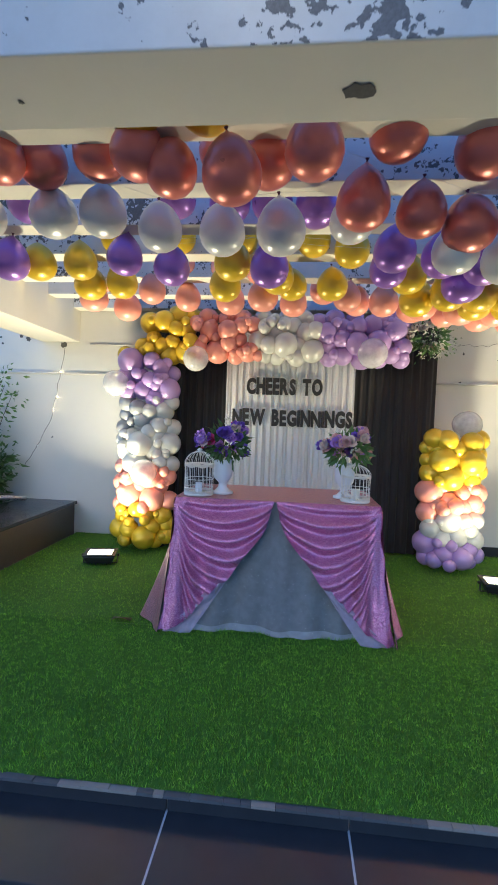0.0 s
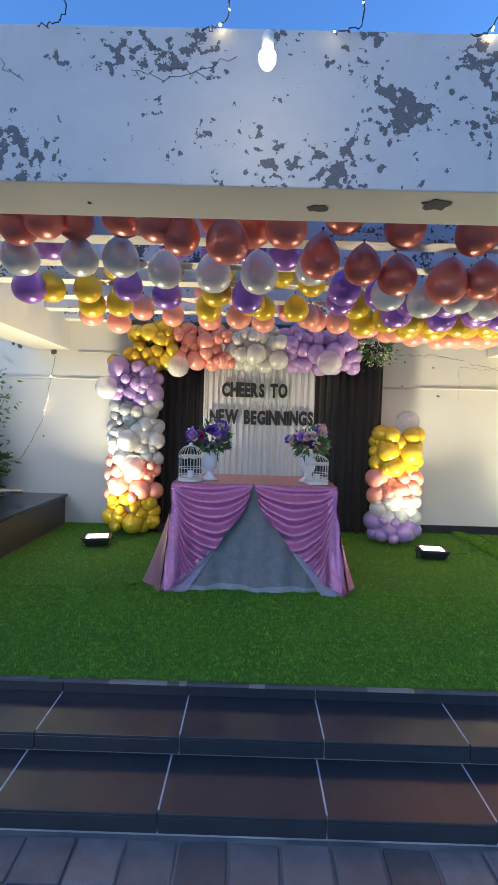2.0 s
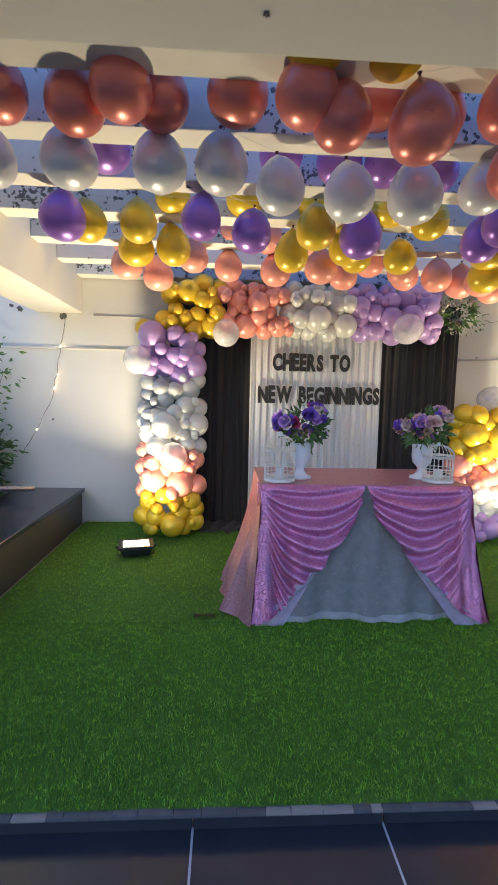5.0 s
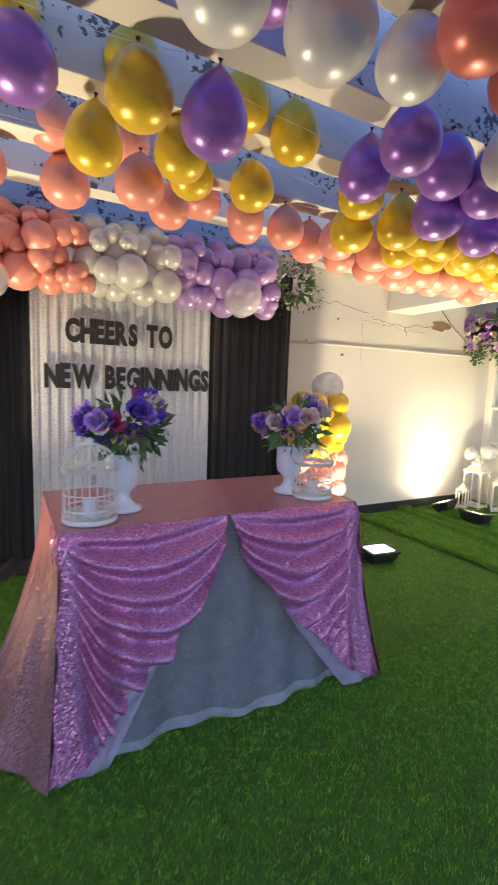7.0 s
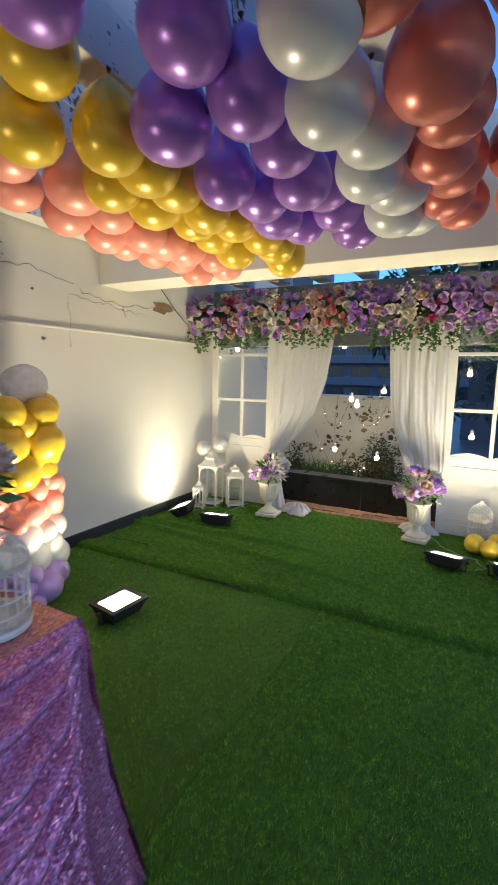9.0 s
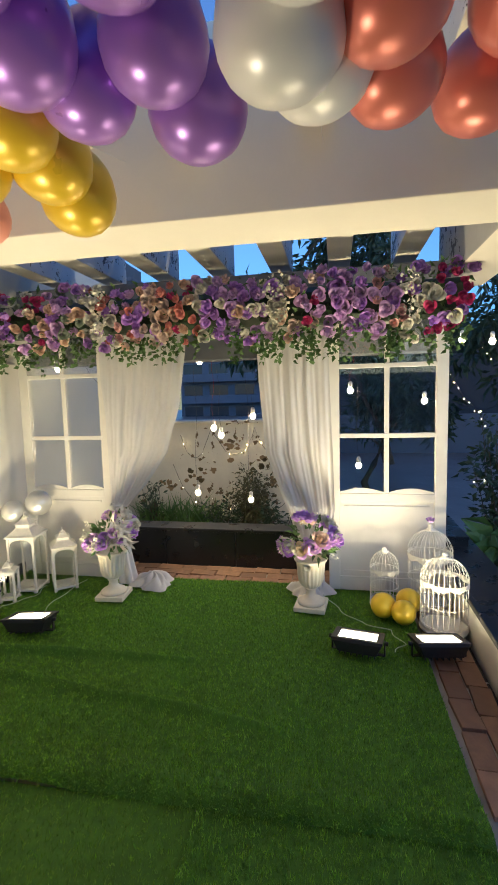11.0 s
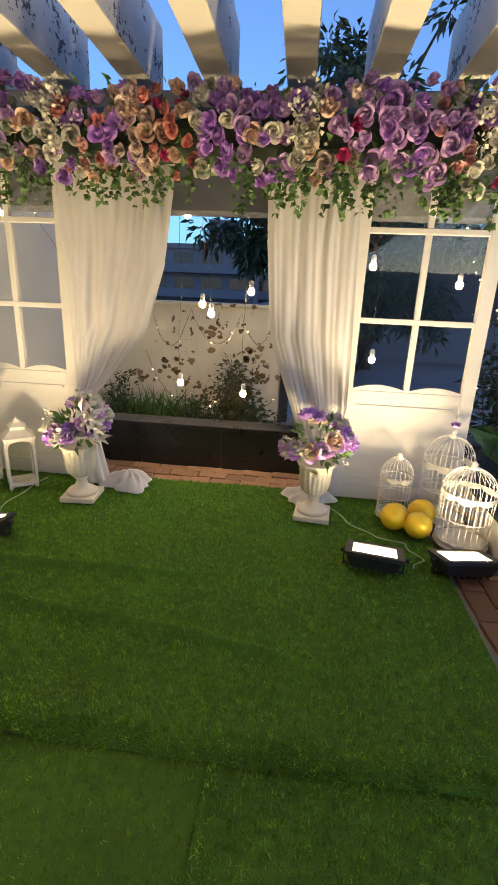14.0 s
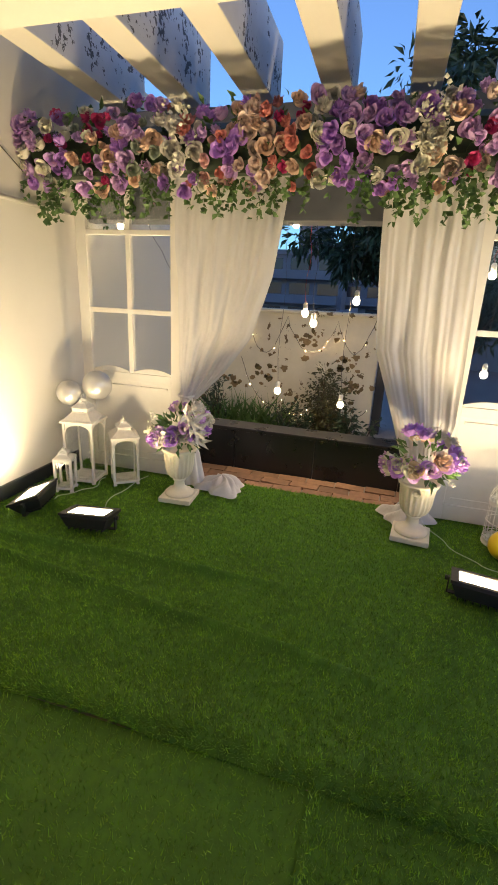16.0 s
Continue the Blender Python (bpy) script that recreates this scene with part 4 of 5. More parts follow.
hang_row("gold", [(0.165, 2.42, 2.37), (0.43, 2.44, 2.38)])
hang_row("white", [(-1.05, 2.86, 2.16), (-0.73, 2.84, 2.16), (-0.38, 2.86, 2.17), (-0.13, 2.85, 2.17), (0.12, 2.93, 2.13), (0.42, 2.94, 2.12), (0.70, 2.92, 2.12), (1.03, 2.97, 2.18), (1.50, 2.94, 2.06)] + run(1.73, 2.86, 0.19, 2.95, 2.05))
hang_row("purple", [(-0.66, 3.12, 2.36), (0.14, 3.13, 2.37), (0.42, 3.15, 2.36), (0.64, 3.13, 2.35), (0.87, 3.13, 2.33), (1.28, 3.20, 2.14), (1.54, 3.26, 2.15), (1.73, 3.20, 2.10), (1.98, 3.21, 2.09)] + run(2.18, 2.86, 0.2, 3.22, 2.08))
hang_row("purple", [(-0.95, 3.40, 2.14), (-0.24, 3.42, 2.17), (0.03, 3.48, 2.13), (0.62, 3.44, 2.12), (1.30, 3.46, 2.14), (1.70, 3.42, 2.06)] + run(2.05, 2.86, 0.21, 3.43, 2.07))
hang_row("gold", [(-0.89, 3.62, 2.20), (-0.60, 3.60, 2.20), (0.39, 3.53, 2.18), (1.46, 3.66, 2.17)] + run(1.67, 3.22, 0.2, 3.65, 2.06))
hang_row("gold", [(-0.43, 3.76, 2.42), (0.0, 3.74, 2.42), (0.42, 3.74, 2.40), (0.88, 3.74, 2.40), (1.12, 3.72, 2.33)])
hang_row("gold", [(-0.67, 3.90, 2.15), (-0.44, 3.90, 2.17), (0.30, 3.85, 2.14), (0.65, 3.86, 2.20), (0.75, 4.0, 2.18), (1.02, 3.92, 2.16), (1.56, 3.84, 2.08)] + run(1.95, 2.86, 0.21, 3.86, 2.06))
hang_row("peach", [(-0.80, 4.25, 2.15), (-0.34, 4.27, 2.22), (0.54, 4.10, 2.13), (1.16, 4.25, 2.17), (1.43, 4.27, 2.17), (1.65, 4.06, 2.10), (1.90, 4.02, 2.07)] + run(2.15, 3.22, 0.2, 4.10, 2.07))
hang_row("peach", [(-0.62, 4.50, 2.14), (-0.09, 4.42, 2.20), (0.26, 4.40, 2.18), (0.76, 4.35, 2.15), (1.00, 4.50, 2.30), (1.25, 4.42, 2.19), (1.66, 4.37, 2.16), (1.9, 4.36, 2.12)] + run(2.15, 3.22, 0.21, 4.36, 2.08))
hang_row("peach", [(-0.85, 4.52, 2.38), (-0.08, 4.32, 2.42), (0.20, 4.33, 2.40), (0.51, 4.25, 2.38)])


# ---- floodlights on the turf ----
def floodlight(at, turn, tilt, watts, label):
    """A flat LED flood lying on its bracket: finned case, lit glass, stirrup."""
    t = thing("floodlight", label, "floodlight", at, turn, "floodlights on the turf")
    R = pose(0, 0, 0.072, tilt, 0, 0)

    def rot(bm):
        bmesh.ops.transform(bm, matrix=R, verts=bm.verts[:])
        return bm
    w, d, h = 0.125, 0.092, 0.028
    bm = boxes(((-w, -d, -0.050), (w, d, h * 0.55)), bevel=0.006)
    for v in bm.verts:                      # the case narrows towards its back
        if v.co.z < 0:
            v.co.x, v.co.y = v.co.x * 0.82, v.co.y * 0.74
    part("case", rot(bm), M["black_plastic"], t)
    rim = boxes(((-w - 0.006, -d - 0.006, h * 0.56), (w + 0.006, -d + 0.022, h)), ((-w - 0.006, d - 0.022, h * 0.56), (w + 0.006, d + 0.006, h)), ((-w - 0.006, -d + 0.0225, h * 0.56), (-w + 0.026, d - 0.0225, h)), ((w - 0.026, -d + 0.0225, h * 0.56), (w + 0.006, d - 0.0225, h)))
    part("rim", rot(rim), M["black_plastic"], t)
    part("glass", rot(boxes(((-w + 0.027, -d + 0.023, h * 0.57), (w - 0.027, d - 0.023, h * 0.82)))), M["flood_glass"], t, "glowing warm white glass")
    for i in range(7):
        x = -0.09 + 0.03 * i
        part("fin", rot(boxes(((x - 0.002, -d + 0.03, -0.064), (x + 0.002, d - 0.03, -0.0505)))), M["black_plastic"], t)
    for sx in (-1, 1):
        part("bracket_arm", boxes(((sx * (w + 0.012) - 0.003, -0.012, 0.012), (sx * (w + 0.012) + 0.003, 0.012, 0.085)), bevel=0.001), M["black_plastic"], t)
        part("knob", lathe([(0.011, 0), (0.011, 0.014), (0.0, 0.014)], 10, at=(0, 0, 0)), M["black_plastic"], t).matrix_basis = pose(sx * (w + 0.015), 0, 0.075, 0, 90 * sx, 0)
    part("bracket_foot", boxes(((-w - 0.015, -0.012, 0.008), (w + 0.015, 0.012, 0.012))), M["black_plastic"], t)
    L = bpy.data.lights.new("flood_beam", "AREA")
    L.shape, L.size, L.size_y, L.energy, L.color, L.spread = "RECTANGLE", 2 * w - 0.06, 2 * d - 0.05, watts, (1.0, 0.86, 0.62) if at[0] < 3 else (1.0, 0.845, 0.56), radians(128)
    lo = new("flood_beam", L)
    lo.parent = t
    lo.matrix_basis = R @ pose(0, 0, h * 1.15, 180, 0, 0)
    return t


floodlight((-0.78, 4.43, 0.008), 12, 3, 3.4, "black floodlight lying lit on the turf below the arch")
floodlight((2.40, 4.33, 0.008), -5, 3, 2.7, "black floodlight lying lit on the turf by the column")
floodlight((4.12, 5.14, 0.02), 15, -22, 0.42, "black floodlight lit against the white back wall")
floodlight((4.02, 4.70, 0.02), -80, -12, 1.45, "black floodlight lit in front of the lanterns")
floodlight((4.06, 2.77, 0.02), -100, -12, 1.45, "black floodlight lit in front of the bird cages")
floodlight((4.08, 2.36, 0.02), -82, -14, 1.3, "black floodlight lit at the edge of the turf")

# ---- east end: french window props, curtains, flower garland ----
WX = 4.86


def lip_bm(y0, y1, z0):
    """A low board with a bowed top edge."""
    bm = bmesh.new()
    edge = [(y0, z0)] + [(y0 + (y1 - y0) * i / 12, z0 + 0.010 + 0.026 * math.sin(math.pi * i / 12)) for i in range(13)] + [(y1, z0)]
    f = bm.faces.new([bm.verts.new((WX + 0.006, y, z)) for y, z in edge])
    out = bmesh.ops.extrude_face_region(bm, geom=[f])
    bmesh.ops.translate(bm, vec=(0.010, 0, 0), verts=[v for v in out["geom"] if isinstance(v, bmesh.types.BMVert)])
    bmesh.ops.recalc_face_normals(bm, faces=bm.faces[:])
    return bm


def window_prop(name, y_hi, y_lo, label):
    """A tall white door-like window: stiles, rails, glazing bars, six panes, plain lower panel."""
    t = thing(name, label, "window", kind="structure")
    w0, w1, top = y_lo, y_hi, 2.08
    a, b = WX, WX + 0.045
    s = 0.075
    part("stile", boxes(((a, w0, 0.02), (b, w0 + s, top)), bevel=0.004), M["white_wood"], t)
    part("stile", boxes(((a, w1 - s, 0.02), (b, w1, top)), bevel=0.004), M["white_wood"], t)
    zs = (0.66, 1.115, 1.585, 2.03)
    part("rail", boxes(((a + 0.002, w0 + s, 0.02), (b - 0.002, w1 - s, 0.12)), bevel=0.003), M["white_wood"], t, "bottom rail")
    part("rail", boxes(((a + 0.002, w0 + s, zs[0]), (b - 0.002, w1 - s, zs[0] + 0.055)), bevel=0.003), M["white_wood"], t)
    part("rail", boxes(((a + 0.002, w0 + s, zs[3]), (b - 0.002, w1 - s, top)), bevel=0.003), M["white_wood"], t)
    part("panel", boxes(((a + 0.012, w0 + s, 0.12), (b - 0.012, w1 - s, zs[0]))), M["white_wood"], t, "plain lower panel")
    part("panel_moulding", boxes(((a + 0.004, w0 + s + 0.03, 0.15), (a + 0.013, w1 - s - 0.03, 0.165)), ((a + 0.004, w0 + s + 0.03, 0.615), (a + 0.013, w1 - s - 0.03, 0.63)), bevel=0.002), M["white_wood"], t)
    ym = (w0 + w1) / 2
    for z in zs[1:3]:
        part("glazing_bar", boxes(((a + 0.004, w0 + s, z - 0.015), (b - 0.004, w1 - s, z + 0.015)), bevel=0.003), M["white_wood"], t)
    part("glazing_bar", boxes(((a + 0.006, ym - 0.016, zs[0] + 0.055), (b - 0.006, ym + 0.016, zs[3])), bevel=0.003), M["white_wood"], t)
    for lo, hi in ((zs[0] + 0.055, zs[1] - 0.015), (zs[1] + 0.015, zs[2] - 0.015), (zs[2] + 0.015, zs[3])):
        for y0, y1 in ((w0 + s, ym - 0.016), (ym + 0.016, w1 - s)):
            g = part("pane", boxes(((WX + 0.022, y0, lo), (WX + 0.025, y1, hi))), M["glass"], t, "clear pane")
            g.visible_shadow = False
            if lo < 0.8:
                part("scallop", lip_bm(y0 + 0.001, y1 - 0.001, lo + 0.001), M["white_wood"], t, "curved lip at the foot of the pane")
    return t


window_prop("window_1", 5.29, 4.555, "white wooden six-pane window prop beside the wall")
window_prop("window_2", 2.93, 2.155, "white wooden six-pane window prop behind the cages")


def swept_curtain(name, edge_a, edge_b, folds, seed, label, tail):
    """Voile gathered to one side: each edge is a list of (y, z) from the rod down."""
    def along(e, v):
        k = v * (len(e) - 1)
        i = min(int(k), len(e) - 2)
        f = k - i
        f = f * f * (3 - 2 * f) * 0.3 + f * 0.7
        return Vector(e[i]).lerp(Vector(e[i + 1]), f)
    t = thing(name, label, "curtain", group="white curtains")

    def fn(u, v):
        p = along(edge_a, v).lerp(along(edge_b, v), u)
        w = (along(edge_a, v) - along(edge_b, v)).length
        n = noise.noise(Vector((u * 4, v * 2, seed)))
        amp = 0.010 + 0.045 * w
        n2 = noise.noise(Vector((u * 9, v * 1.2, seed + 4)))
        f = 1.1 * math.sin(u * folds * 1.3 * math.pi + 8 * n + 1.5 * math.sin(3 * v)) * (0.8 + 1.0 * n2) + 0.4 * math.sin(u * folds * 5.1 * math.pi + seed + 3 * v + 3 * n2) + 0.5 * n2
        return (WX - 0.06 + amp * 0.42 * f - 0.05 * math.sin(math.pi * v) * u, p.x, p.y)
    part("panel", sheet(fn, int(folds * 11), 48), M["white_cloth"], t, smooth=True)
    part("tie", tube(bmesh.new(), [(WX - 0.06 + 0.055 * math.cos(a), tail[0] + 0.05 * math.sin(a), tail[1]) for a in [2 * math.pi * i / 14 for i in range(14)]], 0.008, 6, closed=True), M["white_cloth"], t, "white tie band")

    def low(u, v):
        a = 2 * math.pi * u
        r = 0.028 + 0.03 * v
        r *= 1 + 0.22 * math.sin(a * 5 + v * 2)
        return (WX - 0.065 + r * 0.9 * math.cos(a), tail[0] + tail[2] * v ** 2 + r * math.sin(a) * 1.2, max(0.022, tail[1] * (1 - v) + 0.02))
    part("tail", sheet(low, 48, 16), M["white_cloth"], t, "loose tail reaching the floor", smooth=True)

    def heap(u, v):
        a = 2 * math.pi * u
        r = 0.155 * v * (1 + 0.2 * math.sin(a * 3 + seed) + 0.1 * math.sin(a * 7))
        h = 0.10 * (1 - v) ** 0.7 + 0.022 * math.sin(a * 6 + v * 9) * v * (1 - v) * 4
        return (WX - 0.08 + r * math.cos(a) * 0.8, tail[0] + tail[3] + r * math.sin(a), 0.021 + max(0, h))
    part("crumpled_end", sheet(heap, 48, 12), M["white_cloth"], t, "crumpled cloth on the floor", smooth=True)
    return t


swept_curtain("curtain", [(4.57, 2.0), (4.56, 1.5), (4.55, 1.0), (4.54, 0.62)], [(3.90, 2.0), (3.91, 1.72), (3.96, 1.35), (4.06, 1.02), (4.24, 0.78), (4.42, 0.60)], 5, 3, "white voile curtain tied back to one side", (4.49, 0.62, -0.06, -0.26))
swept_curtain("curtain", [(3.42, 2.0), (3.40, 1.5), (3.36, 1.0), (3.22, 0.62), (3.13, 0.36)], [(2.93, 2.0), (2.92, 1.5), (2.90, 1.0), (2.89, 0.62), (2.93, 0.36)], 5, 5, "white voile curtain hanging gathered beside the window", (3.02, 0.34, 0.02, 0.04))
rod = thing("curtain_rod", "white rod carrying the curtains and flowers", "rod")
part("rod", tube(bmesh.new(), [(WX - 0.055, 2.12, 2.02), (WX - 0.055, 5.36, 2.02)], 0.012, 10), M["white_metal"], rod)

# garland of cloth roses along the lintel
gar = thing("flower_garland", "thick garland of violet, cream, peach and crimson cloth roses", "flower garland")
gq = random.Random(41)
zones = [(5.40, ("violet", "lilac", "violet", "cream", "lilac")), (5.12, ("lilac", "violet", "sage", "crimson", "cream")), (4.92, ("crimson", "cream", "peach", "lilac", "crimson")), (4.72, ("violet", "lilac", "lilac", "sage", "peach")),
         (4.45, ("white", "cream", "white", "coral", "violet")), (4.22, ("violet", "lilac", "peach", "coral", "pink")), (4.02, ("lilac", "peach", "blush", "coral", "violet")), (3.84, ("coral", "crimson", "coral", "peach")),
         (3.66, ("violet", "lilac", "cream", "violet")), (3.46, ("lilac", "violet", "violet", "cream", "peach")), (3.25, ("cream", "violet", "cream", "lilac")), (3.06, ("peach", "blush", "violet", "crimson", "lilac")),
         (2.86, ("lilac", "violet", "lilac", "lilac")), (2.58, ("violet", "lilac", "lilac", "pink")), (2.42, ("cream", "pink", "violet", "white")), (2.22, ("crimson", "crimson", "violet", "cream"))]
for row in range(6):
    z0 = 1.80 + 0.062 * row
    y = 5.42 + 0.03 * (row % 2)
    while y > 2.10:
        zone = [c for e, c in zones if y <= e + 0.12][-1]
        key = gq.choice(zone)
        size = gq.uniform(0.040, 0.058) if key not in ("coral", "crimson", "pink", "sage") else gq.uniform(0.034, 0.044)
        bulge = 0.085 * math.sin(math.pi * (row + 0.5) / 6.0)
        at = (4.66 - bulge + gq.uniform(-0.03, 0.03), y + gq.uniform(-0.025, 0.025), z0 + gq.uniform(-0.03, 0.03) + 0.02 * math.sin(y * 7))
        put_rose(gar, key, at, (-1 + gq.uniform(-0.2, 0.35), gq.uniform(-0.9, 0.9), (row - 2.5) * 0.22 + gq.uniform(-0.75, 0.75)), size * 1.26, gq, kind=gq.choice((0, 2, 2, 1)))
        y -= gq.uniform(0.048, 0.068)
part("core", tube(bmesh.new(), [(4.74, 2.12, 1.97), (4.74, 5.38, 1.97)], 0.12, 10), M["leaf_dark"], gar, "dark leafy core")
for y in (4.46, 4.40, 3.27, 3.20, 2.45):
    bm = bmesh.new()
    for i in range(70):
        d = Vector((-abs(gq.gauss(0.7, 0.4)), gq.gauss(0, 0.7), gq.gauss(0, 0.7))).normalized()
        leaf_into(bm, Vector((4.55, y, 1.97 + gq.uniform(-0.12, 0.14))) + d * gq.uniform(0.0, 0.06), d, gq.uniform(0.018, 0.030), gq, 1.0)
    tagged(part("hydrangea", bm, M["rose_cream"], gar, "cream hydrangea head"), kind="stuff")
bm = bmesh.new()
for i in range(620):
    y = gq.uniform(2.1, 5.42)
    d = Vector((-abs(gq.gauss(0.8, 0.4)), gq.gauss(0, 0.5), gq.gauss(-0.1, 0.7))).normalized()
    leaf_into(bm, (4.64 + gq.uniform(-0.06, 0.05), y, gq.uniform(1.78, 2.16)), d, gq.uniform(0.04, 0.075), gq)
tagged(part("leaves", bm, M["leaf"], gar, "green cloth leaves between the roses"), kind="stuff")
bm = bmesh.new()
for i in range(150):
    y = gq.uniform(2.12, 5.38)
    if 3.52 < y < 3.86 and gq.random() < 0.6:
        continue
    n = gq.randint(3, 8)
    p = Vector((4.66 + gq.uniform(-0.10, 0.05), y, 1.83))
    for j in range(n):
        p = p + Vector((gq.uniform(-0.012, 0.010), gq.uniform(-0.016, 0.016), -gq.uniform(0.018, 0.034)))
        for k in range(2):
            leaf_into(bm, p, (gq.uniform(-1, 0.3), gq.uniform(-1, 1), gq.uniform(-1.0, 0.1)), gq.uniform(0.026, 0.046), gq, 0.8)
tagged(part("ivy", bm, M["leaf"], gar, "short trailing ivy under the roses"), kind="stuff")


# ---- urns ----
def urn(at, seed, counts, label, turn=0):
    t = thing("flower_urn", label, "urn", at, turn, "urns with flowers")
    part("plinth", boxes(((-0.10, -0.10, 0.0), (0.10, 0.10, 0.032)), bevel=0.006), M["urn"], t)
    part("pedestal", lathe([(0.088, 0.033), (0.090, 0.045), (0.078, 0.056), (0.055, 0.064), (0.036, 0.085), (0.030, 0.115), (0.040, 0.128), (0.040, 0.136)], 28), M["urn"], t, smooth=True)
    prof = [(0.034, 0.136), (0.060, 0.150), (0.078, 0.175), (0.086, 0.21), (0.090, 0.26), (0.094, 0.305), (0.104, 0.318), (0.108, 0.328), (0.100, 0.338), (0.088, 0.325), (0.0, 0.315)]
    part("bowl", lathe(prof, 96, flute=20, depth=0.085, lo=0.149, hi=0.306), M["urn"], t, "fluted bowl", smooth=True)
    bouquet(t, (0.0, 0, 0.435), 0.185, [(k, int(n * 1.5)) for k, n in counts], 90, seed, 0.064, 0.85, spray=6)
    return t


urn((4.545, 4.425, 0.022), 51, (("violet", 15), ("lilac", 8), ("cream", 9), ("blush", 3), ("white", 4)), "ivory fluted urn holding violet roses and cream lilies", 4)
u2 = urn((4.56, 3.045, 0.022), 52, (("violet", 17), ("lilac", 9), ("cream", 11), ("peach", 2), ("champagne", 3)), "ivory fluted urn holding violet and cream cloth flowers", -6)
put_rose(u2, "cream", (-0.095, 0.0, 0.30), (-1, 0, 0.3), 0.032, gq, kind=2)
for i in range(6):
    lily = bmesh.new()
    c = Vector((-0.06 - 0.02 * i, -0.13 + 0.03 * (i % 2), 0.42 + 0.03 * i))
    for k in range(6):
        a = k * math.pi / 3
        leaf_into(lily, c, (-0.5 + 0.6 * math.cos(a), -0.6 + 0.6 * math.sin(a), 0.5 * math.sin(a + 1)), 0.11, gq, 0.3)
    part("lily", lily, M["rose_white"], scene.objects["flower_urn"], "white lily")


# ---- lanterns, balls, cages ----
def lantern(at, w, h, label, turn):
    """A square metal lantern: foot, four posts, arched glass sides, stepped roof, pierced collar, ring."""
    t = thing("lantern", label, "lantern", at, turn, "white lanterns")
    a = w / 2
    body = h * 0.70
    part("foot", boxes(((-a, -a, 0.012), (a, a, 0.03)), bevel=0.004), M["lantern"], t)
    for sx in (-1, 1):
        for sy in (-1, 1):
            part("foot_pad", boxes(((sx * a * 0.88 - 0.010, sy * a * 0.88 - 0.010, 0.0), (sx * a * 0.88 + 0.010, sy * a * 0.88 + 0.010, 0.0125))), M["lantern"], t)
            part("post", boxes(((sx * a * 0.92 - 0.008, sy * a * 0.92 - 0.008, 0.03), (sx * a * 0.92 + 0.008, sy * a * 0.92 + 0.008, body)), bevel=0.002), M["lantern"], t)
    for k in range(4):
        R = pose(0, 0, 0, 0, 0, 90 * k)
        g = part("pane", boxes(((-a * 0.88, -a * 0.90, 0.03), (a * 0.88, -a * 0.885, body))), M["glass"], t, "clear glass")
        g.matrix_basis = R
        g.visible_shadow = False
        bm = bmesh.new()
        n = 14
        wv = a * 0.86
        top = [(-wv + 2 * wv * i / n, body) for i in range(n + 1)]
        arc = [(-wv + 2 * wv * i / n, body - 0.012 - 0.10 * h * (1 - math.sqrt(max(0, 1 - (abs(2 * i / n - 1)) ** 2.4)))) for i in range(n + 1)]
        va = [[bm.verts.new((x, -a * 0.925 + d, z)) for x, z in ring] for ring in (top, arc) for d in (0, 0.006)]
        for i in range(n):
            bm.faces.new((va[0][i], va[2][i], va[2][i + 1], va[0][i + 1]))
            bm.faces.new((va[1][i], va[1][i + 1], va[3][i + 1], va[3][i]))
            bm.faces.new((va[2][i], va[3][i], va[3][i + 1], va[2][i + 1]))
        part("arch", bm, M["lantern"], t).matrix_basis = R
    s4 = math.sqrt(2)
    roof = lathe([(a * 1.10 * s4, body), (a * 1.10 * s4, body + 0.012), (a * 0.95 * s4, body + 0.02), (a * 0.58 * s4, body + h * 0.10), (a * 0.52 * s4, body + h * 0.115)], 4)
    bmesh.ops.rotate(roof, matrix=Matrix.Rotation(math.pi / 4, 3, "Z"), verts=roof.verts[:])
    part("roof", roof, M["lantern"], t)
    col = lathe([(a * 0.50 * s4, body + h * 0.116), (a * 0.50 * s4, body + h * 0.155), (a * 0.60 * s4, body + h * 0.16), (a * 0.30 * s4, body + h * 0.20), (a * 0.22 * s4, body + h * 0.225)], 4)
    bmesh.ops.rotate(col, matrix=Matrix.Rotation(math.pi / 4, 3, "Z"), verts=col.verts[:])
    part("collar", col, M["lantern"], t, "pierced collar")
    part("cap", lathe([(a * 0.22, body + h * 0.225), (a * 0.26, body + h * 0.24), (0.0, body + h * 0.262)], 12), M["lantern"], t, smooth=True)
    rr = h * 0.032
    part("ring", tube(bmesh.new(), [(rr * math.cos(q), 0, body + h * 0.27 + rr * math.sin(q)) for q in [2 * math.pi * i / 16 for i in range(16)]], 0.0028, 5, closed=True), M["lantern"], t)
    part("candle_plate", lathe([(a * 0.7, 0.031), (a * 0.7, 0.036), (0.0, 0.036)], 20), M["lantern"], t)
    return t


lantern((4.60, 5.125, 0.02), 0.20, 0.58, "tall distressed white metal lantern by the wall", 8)
lantern((4.66, 4.875, 0.02), 0.165, 0.45, "medium distressed white metal lantern by the window", 38)
lantern((4.40, 5.14, 0.02), 0.105, 0.29, "small distressed white metal lantern on the turf", 20)
for at, r in (((4.70, 5.08, 0.645), 0.095), ((4.60, 5.22, 0.60), 0.08)):
    bm = bmesh.new()
    bmesh.ops.create_uvsphere(bm, u_segments=28, v_segments=18, radius=r)
    sb = whole("silver_ball", bm, M["silver_ball"], "matt silver balloon ball resting on the tall lantern", "ball", "silver balls", smooth=True)
    sb.location = at
bird_cage((4.66, 2.575, 0.02), 0.088, 0.39, "small white wire bird cage on the turf", "bird cages on the turf", 22, 0.015)
